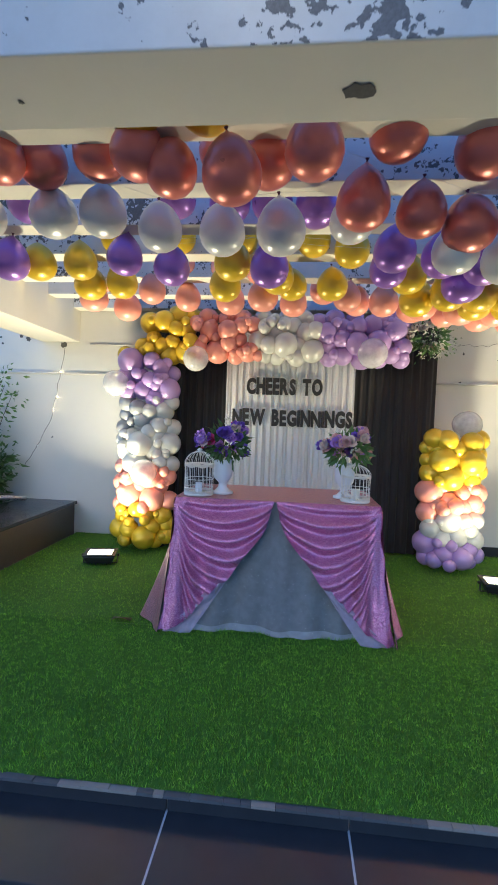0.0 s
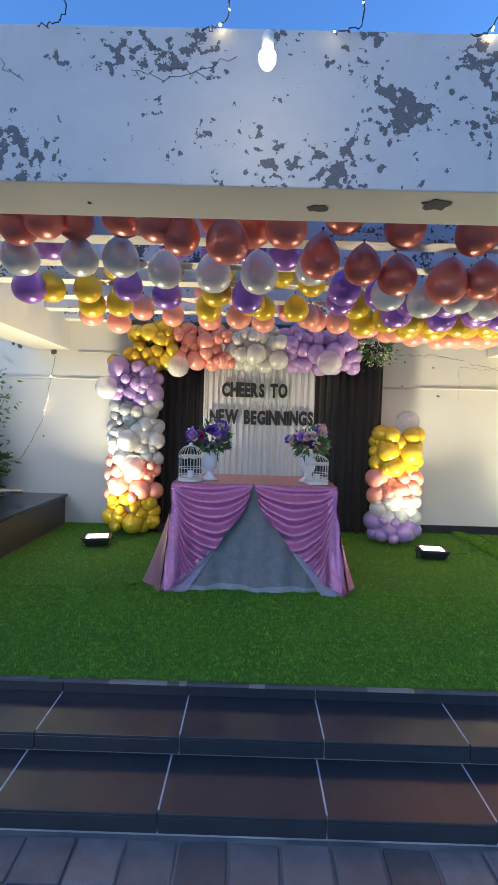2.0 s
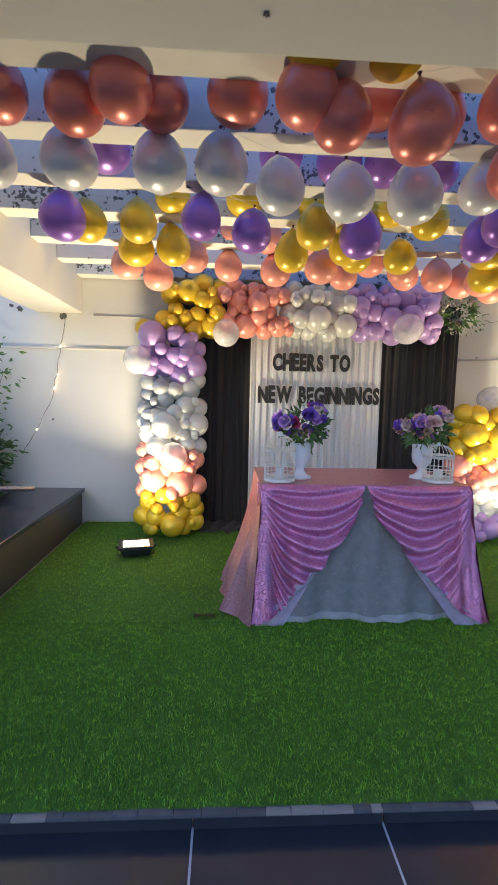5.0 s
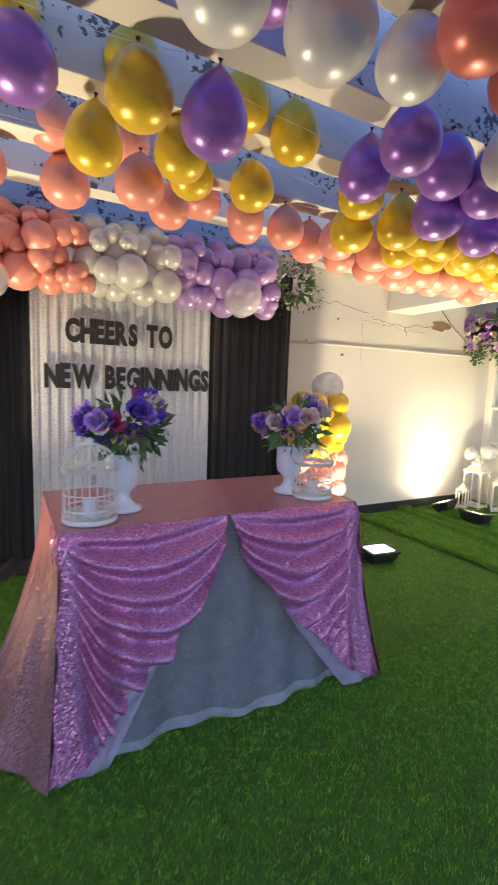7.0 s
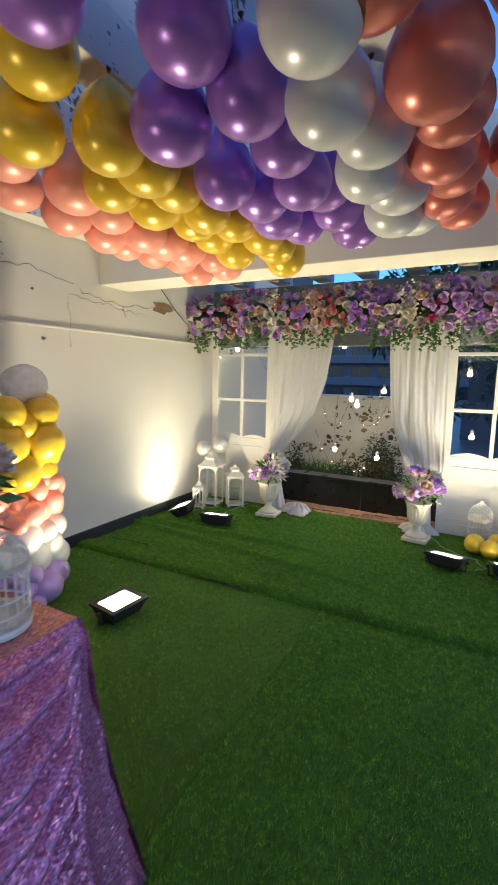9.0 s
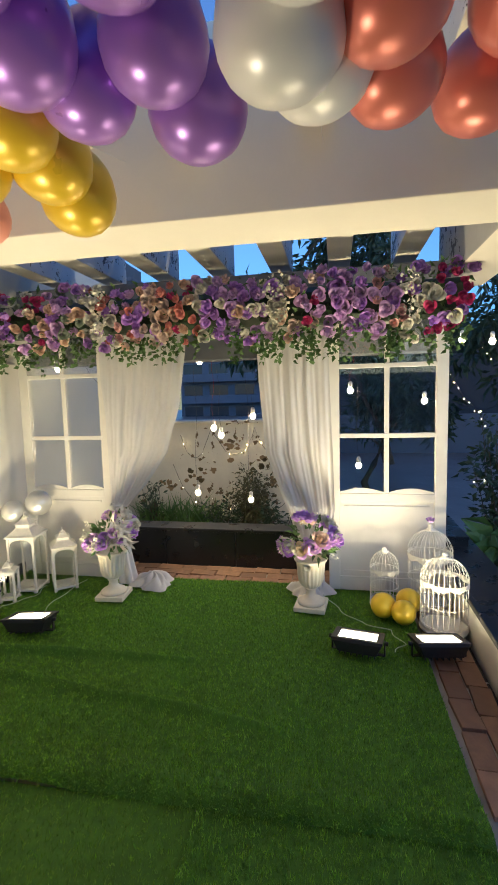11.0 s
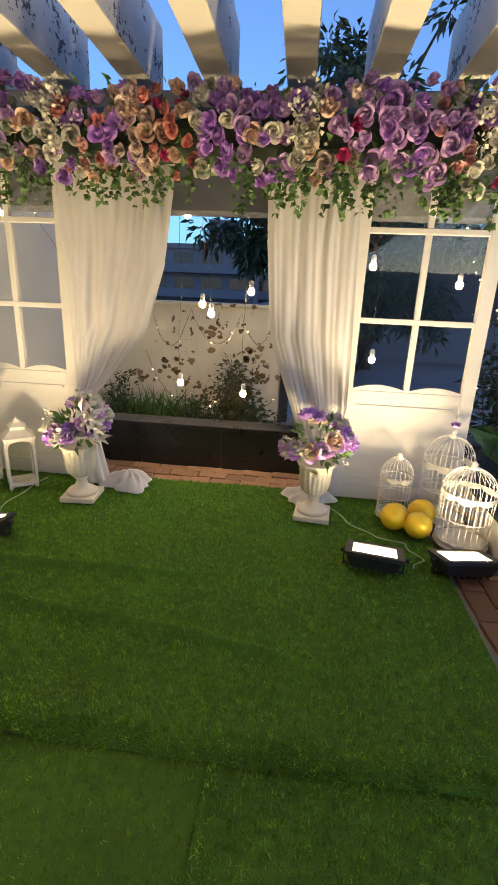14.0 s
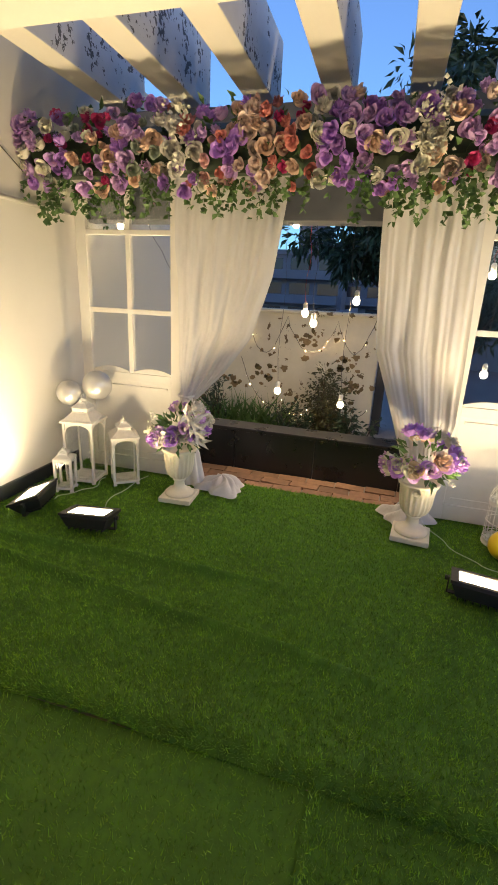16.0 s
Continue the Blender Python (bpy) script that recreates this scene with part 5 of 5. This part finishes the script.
c2 = bird_cage((4.71, 2.285, 0.02), 0.135, 0.54, "large white wire bird cage by the window", "bird cages on the turf", 28, 0.015)
put_rose(c2, "lilac", (0.0, 0, 0.545), (-0.3, 0, 1), 0.04, gq)
bird_cage((4.40, 2.265, 0.02), 0.13, 0.46, "white wire bird cage beside gold balloons", "bird cages on the turf", 28, 0.015, w=0.0015)
for at, r in (((4.48, 2.60, 0.100), 0.076), ((4.545, 2.44, 0.105), 0.078), ((4.40, 2.49, 0.098), 0.072)):
    b = whole("floor_balloon", round_balloon(24), M["bal_gold"], "small gold balloon resting on the turf", "balloon", "gold balloons on the turf", smooth=True)
    b.matrix_basis = pose(*at, 25, 30, at[1] * 90) @ Matrix.Diagonal((r, r, r, 1))

# cables over the turf
for nm, pts, m in (("cable", [(4.75, 2.98, 0.04), (4.5, 2.86, 0.035), (4.35, 2.72, 0.035), (4.30, 2.58, 0.035), (4.15, 2.52, 0.035), (4.05, 2.60, 0.035)], "wire_green"),
                   ("cable", [(4.62, 5.0, 0.04), (4.45, 4.98, 0.035), (4.3, 5.08, 0.035), (4.2, 5.1, 0.04)], "wire_green"), ("cable", [(4.75, 4.75, 0.04), (4.4, 4.8, 0.035), (4.12, 4.72, 0.04)], "wire_green"),
                   ("cable", [(2.55, 4.36, 0.03), (2.9, 4.55, 0.025), (3.3, 4.9, 0.03), (3.25, 5.3, 0.04)], "wire")):
    P = []
    for i in range(len(pts) - 1):
        for k in range(6):
            P.append(Vector(pts[i]).lerp(Vector(pts[i + 1]), k / 6) + Vector((0, 0.012 * math.sin(i * 6 + k), 0)))
    t = thing(nm, "thin cable lying across the turf", "cable", group="cables on the turf")
    part("lead", tube(bmesh.new(), P, 0.003, 5), M[m], t)


# ---- bulbs hung behind the opening ----
def pendant(at, top, label="small lit bulb hanging on its cable", watts=0.5, wire="wire", k=1.0):
    t = thing("hanging_bulb", label, "light bulb", at, group="hanging bulbs")
    part("glass", lathe([(0.0, -0.030 * k), (0.014 * k, -0.026 * k), (0.022 * k, -0.012 * k), (0.022 * k, 0.004 * k), (0.015 * k, 0.014 * k), (0.0, 0.014 * k)], 16), M["bulb_glow"], t, "lit frosted globe", smooth=True)
    part("holder", lathe([(0.015 * k, 0.0145 * k), (0.016 * k, 0.05 * k), (0.010 * k, 0.062 * k), (0.0, 0.064 * k)], 12), M["bulb_cap"], t, smooth=True)
    d = Vector(top) - Vector(at)
    part("cord", tube(bmesh.new(), [Vector((0, 0, 0.062 * k)).lerp(d, i / 6) + Vector((0, 0.012 * math.sin(i * 1.3), 0)) * (0 < i < 6) for i in range(7)], 0.0014, 4), M[wire], t)
    if watts:
        L = bpy.data.lights.new("bulb_light", "POINT")
        L.energy, L.shadow_soft_size, L.color = watts, 0.03, (1.0, 0.8, 0.5)
        lo = new("bulb_light", L)
        lo.parent = t
        lo.location = (0, 0, -0.06 * k)
    return t


for i, (y, z) in enumerate(((3.94, 1.69), (3.78, 1.75), (3.72, 1.80), (3.84, 1.16), (3.78, 1.10), (3.52, 1.25), (3.99, 0.63), (3.55, 0.58), (2.77, 1.43), (2.24, 1.34), (2.71, 0.86), (1.79, 1.75), (3.28, 1.09), (5.18, 1.67), (1.99, 1.77))):
    hi = 1.69 if z < 1.6 else 1.95
    pendant((5.22, y, z), (5.22, y + 0.03 * math.sin(i * 2.1), hi) if y > 2.16 else (5.2, max(y, 1.9), 2.14), watts=0.5 if i in (3, 5, 6, 7) else 0.0, wire="wire_red" if i in (3, 8) else "wire")


def fairy(name, pts, drop, n, seed, label):
    q = random.Random(seed)
    t = thing(name, label, "fairy lights", group="fairy lights")
    path = []
    for a, b in zip(pts, pts[1:]):
        path += sag(a, b, drop, 12)[:-1]
    path.append(Vector(pts[-1]))
    path = [p + Vector((q.uniform(-0.01, 0.01), q.uniform(-0.01, 0.01), q.uniform(-0.008, 0.008))) for p in path]
    part("lead", tube(bmesh.new(), path, 0.0028, 4), M["wire"], t)
    for i in range(n):
        p = path[q.randrange(len(path))]
        bm = bmesh.new()
        ball(bm, p + Vector((0, 0, -0.008)), q.uniform(0.003, 0.0055), 1)
        part("bead", bm, M["fairy_glow"], t, "tiny warm light")
    return t


fairy("fairy_string", [(6.66, 4.62, 0.98), (6.64, 4.25, 1.08), (6.64, 3.75, 1.05), (6.64, 3.40, 1.12)], 0.32, 10, 3, "dark fairy-light lead looped on the garden wall")
fairy("fairy_string", [(6.3, 4.6, 0.7), (6.4, 4.2, 0.3), (6.3, 3.8, 0.5), (6.4, 3.4, 0.3)], 0.2, 18, 4, "fairy lights trailing through the planter")
fairy("fairy_string", [(5.3, 5.34, 2.3), (6.5, 5.2, 1.15), (6.6, 4.9, 0.9), (6.6, 4.75, 1.1)], 0.06, 8, 8, "dark lead hanging by the wall corner")

# ---- behind the opening: planter, garden wall, shrubs ----
pe = thing("planter_east", "black granite planter below the garden wall", "planter", kind="structure")
for i in range(6):
    y0 = 1.9 + 0.6 * i
    part("face_tile", boxes(((5.26, y0 + 0.003, -0.01), (5.28, min(y0 + 0.597, BACK), 0.285)), bevel=0.002), M["black_granite"], pe)
part("coping", boxes(((5.25, 1.9, 0.286), (5.45, BACK - 0.002, 0.312)), bevel=0.004), M["black_granite"], pe)
part("core", boxes(((5.282, 1.9, -0.3), (5.44, BACK - 0.003, 0.285))), M["mortar"], pe)
part("soil", sheet(lambda u, v: (5.45 + 1.26 * u, 1.9 + 3.48 * v, -0.10 + 0.05 * noise.noise(Vector((u * 5, v * 9, 2)))), 24, 50), M["soil"], pe, smooth=True)
whole("wall_garden", boxes(((6.72, 3.36, -0.3), (6.9, BACK - 0.001, 1.10))), M["garden_wall"], "low damp-stained cream garden wall", "wall", kind="structure")
whole("wall_cap", boxes(((6.68, 3.36, 1.101), (6.94, BACK - 0.001, 1.135)), bevel=0.006), M["garden_wall"], "worn cap of the garden wall", "wall cap", kind="structure")
whole("post_dark", boxes(((6.70, 3.26, -0.3), (6.92, 3.35, 1.16)), bevel=0.008), M["granite"], "dark post at the end of the garden wall", "post", kind="structure")


def shrub(at, r, h, n, seed, label, size=0.05, mat="leaf_dark", name="shrub", stems=7):
    q = random.Random(seed)
    t = thing(name, label, "shrub", at, group="shrubs")
    ends = []
    for i in range(stems):
        a, k = q.uniform(0, 6.28), q.uniform(0.3, 1.0)
        e = Vector((r * k * math.cos(a), r * k * math.sin(a), h * q.uniform(0.6, 1.0)))
        pts = [Vector((0, 0, -0.02)).lerp(e, j / 5) + Vector((q.uniform(-0.02, 0.02), q.uniform(-0.02, 0.02), 0)) for j in range(6)]
        pts[0] = Vector((e.x * 0.1, e.y * 0.1, -0.02))
        part("stem", tube(bmesh.new(), pts, lambda s: 0.008 * (1 - 0.7 * s), 5), M["bark"], t)
        ends += pts[1:]
    bm = bmesh.new()
    for i in range(n):
        p = q.choice(ends)
        d = Vector((q.gauss(0, 1), q.gauss(0, 1), q.gauss(0.2, 0.8))).normalized()
        leaf_into(bm, p + d * q.uniform(0, r * 0.45), d + Vector((0, 0, -0.3)), size * q.uniform(0.6, 1.3), q)
    part("foliage", bm, M[mat], t)
    return t


shrub((6.50, 3.80, -0.10), 0.30, 0.72, 2200, 61, "dense dark shrub climbing the garden wall", 0.045, "leaf_olive", stems=16)
shrub((6.3, 4.05, -0.10), 0.24, 0.34, 700, 62, "low dark shrub in the planter", 0.05)
shrub((6.3, 3.48, -0.10), 0.22, 0.36, 600, 63, "low dark shrub at the end of the planter", 0.05)
shrub((6.4, 4.85, -0.10), 0.16, 0.6, 300, 64, "sparse shrub against the garden wall", 0.05)
gr = thing("grass_tuft", "thin grass along the back of the planter", "grass", kind="stuff")
bm = bmesh.new()
for i in range(260):
    y = gq.uniform(4.2, 5.1)
    leaf_into(bm, (6.45 + gq.uniform(-0.1, 0.15), y, -0.11), (gq.uniform(-0.6, 0.3), gq.uniform(-0.8, 0.8), 1), gq.uniform(0.25, 0.5), gq, 0.04)
part("tuft", bm, M["leaf"], gr)

# south ledge beside the brick border
sl2 = thing("ledge_south", "low rendered ledge with black granite coping", "ledge", kind="structure")
part("body", boxes(((3.25, 1.86, -0.3), (7.4, 2.13, 0.20)), bevel=0.004), M["wall"], sl2)
part("coping", boxes(((3.22, 1.83, 0.201), (7.4, 2.15, 0.232)), bevel=0.005), M["black_granite"], sl2)

# ---- west side: rail, fern, climbing plant ----
rl = thing("steel_rail", "brushed steel handrail on posts behind the ledge", "handrail")
part("bar", tube(bmesh.new(), [(-3.6, 4.55, 0.44), (-1.74, 4.9, 0.44)], 0.022, 12), M["steel"], rl, smooth=True)
for k in (0.15, 0.72):
    p = Vector((-3.6, 4.55, 0)).lerp(Vector((-1.74, 4.9, 0)), k)
    part("post", tube(bmesh.new(), [(p.x, p.y, -0.32), (p.x, p.y, 0.42)], 0.016, 10), M["steel"], rl)
shrub((-2.35, 5.05, 0.30), 0.42, 0.55, 2000, 71, "dense green fern in the west planter", 0.09, "leaf", stems=14)
shrub((-2.45, 5.0, 0.30), 0.45, 1.30, 1300, 72, "tall thin plant with small leaves in the west planter", 0.06, "leaf", stems=12)
fairy("fairy_string", [(-2.0, 5.3, 0.7), (-1.75, 5.36, 1.2), (-1.6, 5.37, 2.0)], 0.02, 4, 12, "fairy lights hanging down the back wall")
whole("soil_west", boxes(((-4.55, 2.2, -0.31), (-2.06, BACK - 0.003, 0.28))), M["soil"], "dark soil of the west planter", "soil", kind="structure")

# ---- bulb and fairy leads over the front beam ----
pendant((0.70, 1.5, 2.34), (0.71, 1.93, TOP + 0.001), "lit frosted bulb hanging before the front beam", 0.05, k=1.15)
for i, x in enumerate((-1.1, -0.55, -0.05, 0.55, 1.05, 1.55, 2.1)):
    fairy("fairy_string", [(x + 0.12 * math.sin(i * 3), 1.62, 3.1), (x, 1.84, TOP + 0.02), (x - 0.10, 1.83, TOP - 0.03)], 0.02, 2, 20 + i, "fairy-light lead draped over the front beam")

fairy("fairy_string", [(6.3, 1.95, 1.9), (6.5, 1.5, 1.2), (6.4, 1.2, 0.8), (6.6, 1.6, 0.5)], 0.12, 26, 33, "fairy lights wound through the terrace shrub")
fairy("fairy_string", [(7.6, 1.2, 2.0), (8.4, 0.4, 1.6), (8.8, 0.9, 1.1)], 0.15, 20, 34, "fairy lights in the tree by the terrace")

# ---- trees beyond the wall ----
def tree(at, h, spread, n, seed, label, size, crown_from=0.35):
    q = random.Random(seed)
    t = thing("tree", label, "tree", at, group="trees beyond the wall")
    trunk = [Vector((0.25 * math.sin(i * 0.7 + seed), 0.2 * math.cos(i * 0.9), h * 0.75 * i / 8)) for i in range(9)]
    trunk[0] = Vector((0, 0, -0.05))
    part("trunk", tube(bmesh.new(), trunk, lambda s: h * 0.022 * (1 - 0.75 * s), 8), M["bark"], t, smooth=True)
    tips = []
    for i in range(14):
        s = trunk[q.randint(3, 8)]
        a = q.uniform(0, 6.28)
        e = s + Vector((spread * q.uniform(0.4, 1) * math.cos(a), spread * q.uniform(0.4, 1) * math.sin(a), h * q.uniform(0.05, 0.3)))
        pts = [s.lerp(e, j / 6) + Vector((0, 0, 0.04 * h * math.sin(math.pi * j / 6))) for j in range(7)]
        part("limb", tube(bmesh.new(), pts, lambda k: h * 0.008 * (1 - 0.8 * k), 5), M["bark"], t)
        tips += pts[2:]
    bm = bmesh.new()
    clumps = [q.choice(tips) + Vector((q.gauss(0, 1), q.gauss(0, 1), q.gauss(0, 0.8))) * spread * 0.14 for _ in range(max(20, n // 40))]
    for i in range(n):
        c = q.choice(clumps)
        d = Vector((q.gauss(0, 1), q.gauss(0, 1), q.gauss(0, 1))).normalized()
        leaf_into(bm, c + d * q.random() ** 0.6 * spread * 0.17, d + Vector((0, 0, -0.7)), size * q.uniform(0.6, 1.3), q, 0.32)
    part("crown", bm, M["leaf_dark"], t, "dark leafy crown")
    return t


tree((11.5, 3.5, -0.32), 5.6, 1.7, 5200, 81, "broad dark tree behind the garden wall", 0.24)
tree((13.0, 1.6, -0.32), 6.2, 1.9, 4200, 82, "tall dark tree beyond the terrace", 0.26)
tree((8.6, 0.3, -0.32), 3.6, 1.3, 3600, 83, "dark tree beside the open terrace", 0.17)
tree((9.3, 2.3, -0.32), 2.9, 1.1, 3000, 87, "low dark tree behind the window", 0.16)
tree((10.5, -1.2, -0.32), 4.2, 1.6, 3200, 84, "dark tree at the edge of the terrace", 0.2)
shrub((6.4, 1.3, -0.32), 0.35, 1.5, 900, 85, "tall thin shrub on the terrace corner", 0.09, "leaf_dark", stems=10)
shrub((5.75, 1.55, -0.32), 0.14, 0.55, 60, 86, "strap-leaved plant beside the ledge", 0.3, "leaf")

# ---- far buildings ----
# blue evening light is painted into the facade colour of blocks and parapet
M["facade"] = simple("dusk_tinted_concrete_facade", (0.12, 0.15, 0.20), 0.8, var=0.2, scale=0.6, bumps=0.05)
M["dark_facade"] = simple("dusk_dark_house_wall", (0.045, 0.05, 0.06), 0.8, var=0.4, scale=0.8, bumps=0.05)
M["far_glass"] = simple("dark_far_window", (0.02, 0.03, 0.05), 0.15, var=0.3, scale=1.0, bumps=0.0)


def block(at, w, d, h, floors, bays, label, turn=0):
    t = thing("apartment_building", label, "building", at, turn, "far buildings")
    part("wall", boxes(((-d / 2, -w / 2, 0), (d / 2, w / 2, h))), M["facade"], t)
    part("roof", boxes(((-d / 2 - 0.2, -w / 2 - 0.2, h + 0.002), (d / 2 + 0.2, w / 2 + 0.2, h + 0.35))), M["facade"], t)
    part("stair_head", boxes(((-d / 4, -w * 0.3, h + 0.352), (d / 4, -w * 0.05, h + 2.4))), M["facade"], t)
    fh = h / floors
    for f in range(floors):
        part("balcony", boxes(((-d / 2 - 0.9, -w / 2 + 0.3, f * fh + 0.02), (-d / 2 - 0.002, w / 2 - 0.3, f * fh + fh * 0.38)), bevel=0.03), M["facade"], t)
        for b in range(bays):
            y = -w / 2 + w * (b + 0.5) / bays
            part("window", boxes(((-d / 2 - 0.05, y - w / bays * 0.36, f * fh + fh * 0.40), (-d / 2 - 0.004, y + w / bays * 0.36, f * fh + fh * 0.86))), M["far_glass"], t)
    return t


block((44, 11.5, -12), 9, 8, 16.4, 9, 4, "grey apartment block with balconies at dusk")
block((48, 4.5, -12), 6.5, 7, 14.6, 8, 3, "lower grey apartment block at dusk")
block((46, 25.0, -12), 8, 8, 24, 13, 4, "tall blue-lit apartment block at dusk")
# invented house that covers the bright horizon; its colour is darkened for dusk
whole("far_house", boxes(((20, -14, -0.32), (24, 3.4, 3.4)), ((19.9, -9.6, -0.318), (19.999, -8.9, 2.4))), M["dark_facade"], "added low house hiding the bright horizon, dusk in its colour", "house", kind="structure")
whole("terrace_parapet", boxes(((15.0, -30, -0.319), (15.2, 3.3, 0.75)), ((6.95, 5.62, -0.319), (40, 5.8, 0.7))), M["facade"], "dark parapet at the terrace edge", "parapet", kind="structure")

# ---- small damage: chips, cracks and stains on the masonry ----
M["chip"] = simple("bare_grey_render", (0.12, 0.115, 0.11), 0.9, var=0.5, scale=60, bumps=0.5)
M["moss"] = simple("dark_moss", (0.15, 0.115, 0.05), 0.95, var=0.6, scale=40, bumps=0.6)
M["stain"] = simple("brown_damp_stain", (0.30, 0.21, 0.11), 0.9, var=0.6, scale=30, bumps=0.4)


def flake(name, at, size, facing, seed, mat="chip", label="bare patch where paint has flaked off", stretch=1.0):
    """A ragged patch a few millimetres proud of the surface it lies on; facing is its axis."""
    q = random.Random(seed)
    bm = bmesh.new()
    n = 13
    rim = []
    for i in range(n):
        a = 2 * math.pi * i / n
        r = size * q.uniform(0.55, 1.15)
        u, v = r * math.cos(a) * stretch, r * math.sin(a)
        rim.append(Vector((u, 0, v)) if facing == "y" else Vector((0, u, v)) if facing == "x" else Vector((u, v, 0)))
    vs = [bm.verts.new(Vector(at) + p) for p in rim]
    f = bm.faces.new(vs)
    ex = bmesh.ops.extrude_face_region(bm, geom=[f])
    d = Vector((0, -0.003, 0)) if facing == "y" else Vector((-0.003, 0, 0)) if facing == "x" else Vector((0, 0, -0.003))
    bmesh.ops.translate(bm, vec=d, verts=[g for g in ex["geom"] if isinstance(g, bmesh.types.BMVert)])
    bmesh.ops.recalc_face_normals(bm, faces=bm.faces[:])
    return whole(name, bm, M[mat], label, "paint damage", kind="structure")


flake("flake", (2.748, BACK - 0.001, 1.925), 0.012, "y", 1)
flake("flake", (2.82, BACK - 0.001, 1.60), 0.014, "y", 2, stretch=1.4)
flake("flake", (2.42, BACK - 0.001, 1.98), 0.016, "y", 3, stretch=0.7)
flake("flake", (2.40, BACK - 0.001, 1.70), 0.014, "y", 4)
flake("stain_patch", (4.15, BACK - 0.001, 1.98), 0.05, "y", 5, "stain", "brown damp stain on the wall", 3.4)
flake("flake", (0.93, 2.02, 2.136), 0.035, "z", 6, stretch=1.3)
flake("flake", (1.40, 1.96, 2.136), 0.06, "z", 7, stretch=1.3)
flake("flake", (-0.02, 2.02, 2.136), 0.008, "z", 8)
for i in range(14):
    flake("flake", (rng.uniform(-3.2, -1.6), BACK - 0.001, rng.uniform(1.98, 2.2)), rng.uniform(0.012, 0.035), "y", 30 + i, stretch=rng.uniform(0.8, 2))


for cy, cz, wide, n in ((4.42, 0.52, 0.17, 16), (3.98, 0.86, 0.15, 16), (3.72, 0.62, 0.16, 14), (3.55, 0.42, 0.15, 10), (4.75, 0.36, 0.16, 10)):
    for i in range(n):
        flake("stain_patch", (6.7195, cy + rng.gauss(0, 0.5) * wide, cz + rng.gauss(0, 0.45) * wide), rng.uniform(0.010, 0.038), "x", 60 + i, rng.choice(("stain", "stain", "moss")), "brown patch where the damp wall has flaked", rng.uniform(0.7, 1.5))


def crack(pts, seed, label="hairline crack in the plaster", r=0.0016):
    q = random.Random(seed)
    P = []
    for a, b in zip(pts, pts[1:]):
        for k in range(8):
            P.append(Vector(a).lerp(Vector(b), k / 8) + Vector((q.uniform(-0.016, 0.016), 0, q.uniform(-0.016, 0.016))))
    P.append(Vector(pts[-1]))
    return whole("crack", tube(bmesh.new(), P, r, 4), M["chip"], label, "crack", kind="structure")


crack([(2.3, BACK - 0.001, 2.06), (2.75, BACK - 0.001, 2.07), (3.1, BACK - 0.001, 2.02)], 1)
crack([(3.15, BACK - 0.001, 1.98), (3.55, BACK - 0.001, 1.93), (4.0, BACK - 0.001, 1.97)], 2)
crack([(3.62, BACK - 0.001, 1.93), (3.64, BACK - 0.001, 1.84)], 3)
crack([(3.05, BACK - 0.001, 1.93), (3.06, BACK - 0.001, 1.55)], 4, "thin wire hanging down the wall", 0.0012)
crack([(3.05, BACK - 0.001, 1.93), (3.4, BACK - 0.001, 1.92), (3.9, BACK - 0.001, 1.88)], 5, "thin wire stapled along the wall", 0.0012)
whole("loose_wire", tube(bmesh.new(), [(4.0, BACK - 0.004, 2.25), (4.35, BACK - 0.006, 1.98), (4.62, BACK - 0.01, 1.82)], 0.003, 5), M["wire"], "dark cable crossing the wall corner", "cable", kind="structure")
for i in range(9):
    x0 = rng.uniform(-1.5, 2.2)
    crack([(x0, FRONT0 - 0.0005, rng.uniform(2.55, 2.66)), (x0 + rng.uniform(0.05, 0.2), FRONT0 - 0.0005, rng.uniform(2.5, 2.6)), (x0 + rng.uniform(0.1, 0.4), FRONT0 - 0.0005, rng.uniform(2.45, 2.62))], 40 + i, "crack in the flaking paint", 0.0014)
# black wedge of folded turf by the table
whole("turf_flap", sheet(lambda u, v: (-0.26 + 0.12 * u, 3.37 + 0.05 * v, 0.022 + 0.016 * math.sin(math.pi * u) * (1 - v)), 8, 4, thick=0.003), M["black_plastic"], "black backing of a turned-up turf corner", "turf corner", smooth=True)
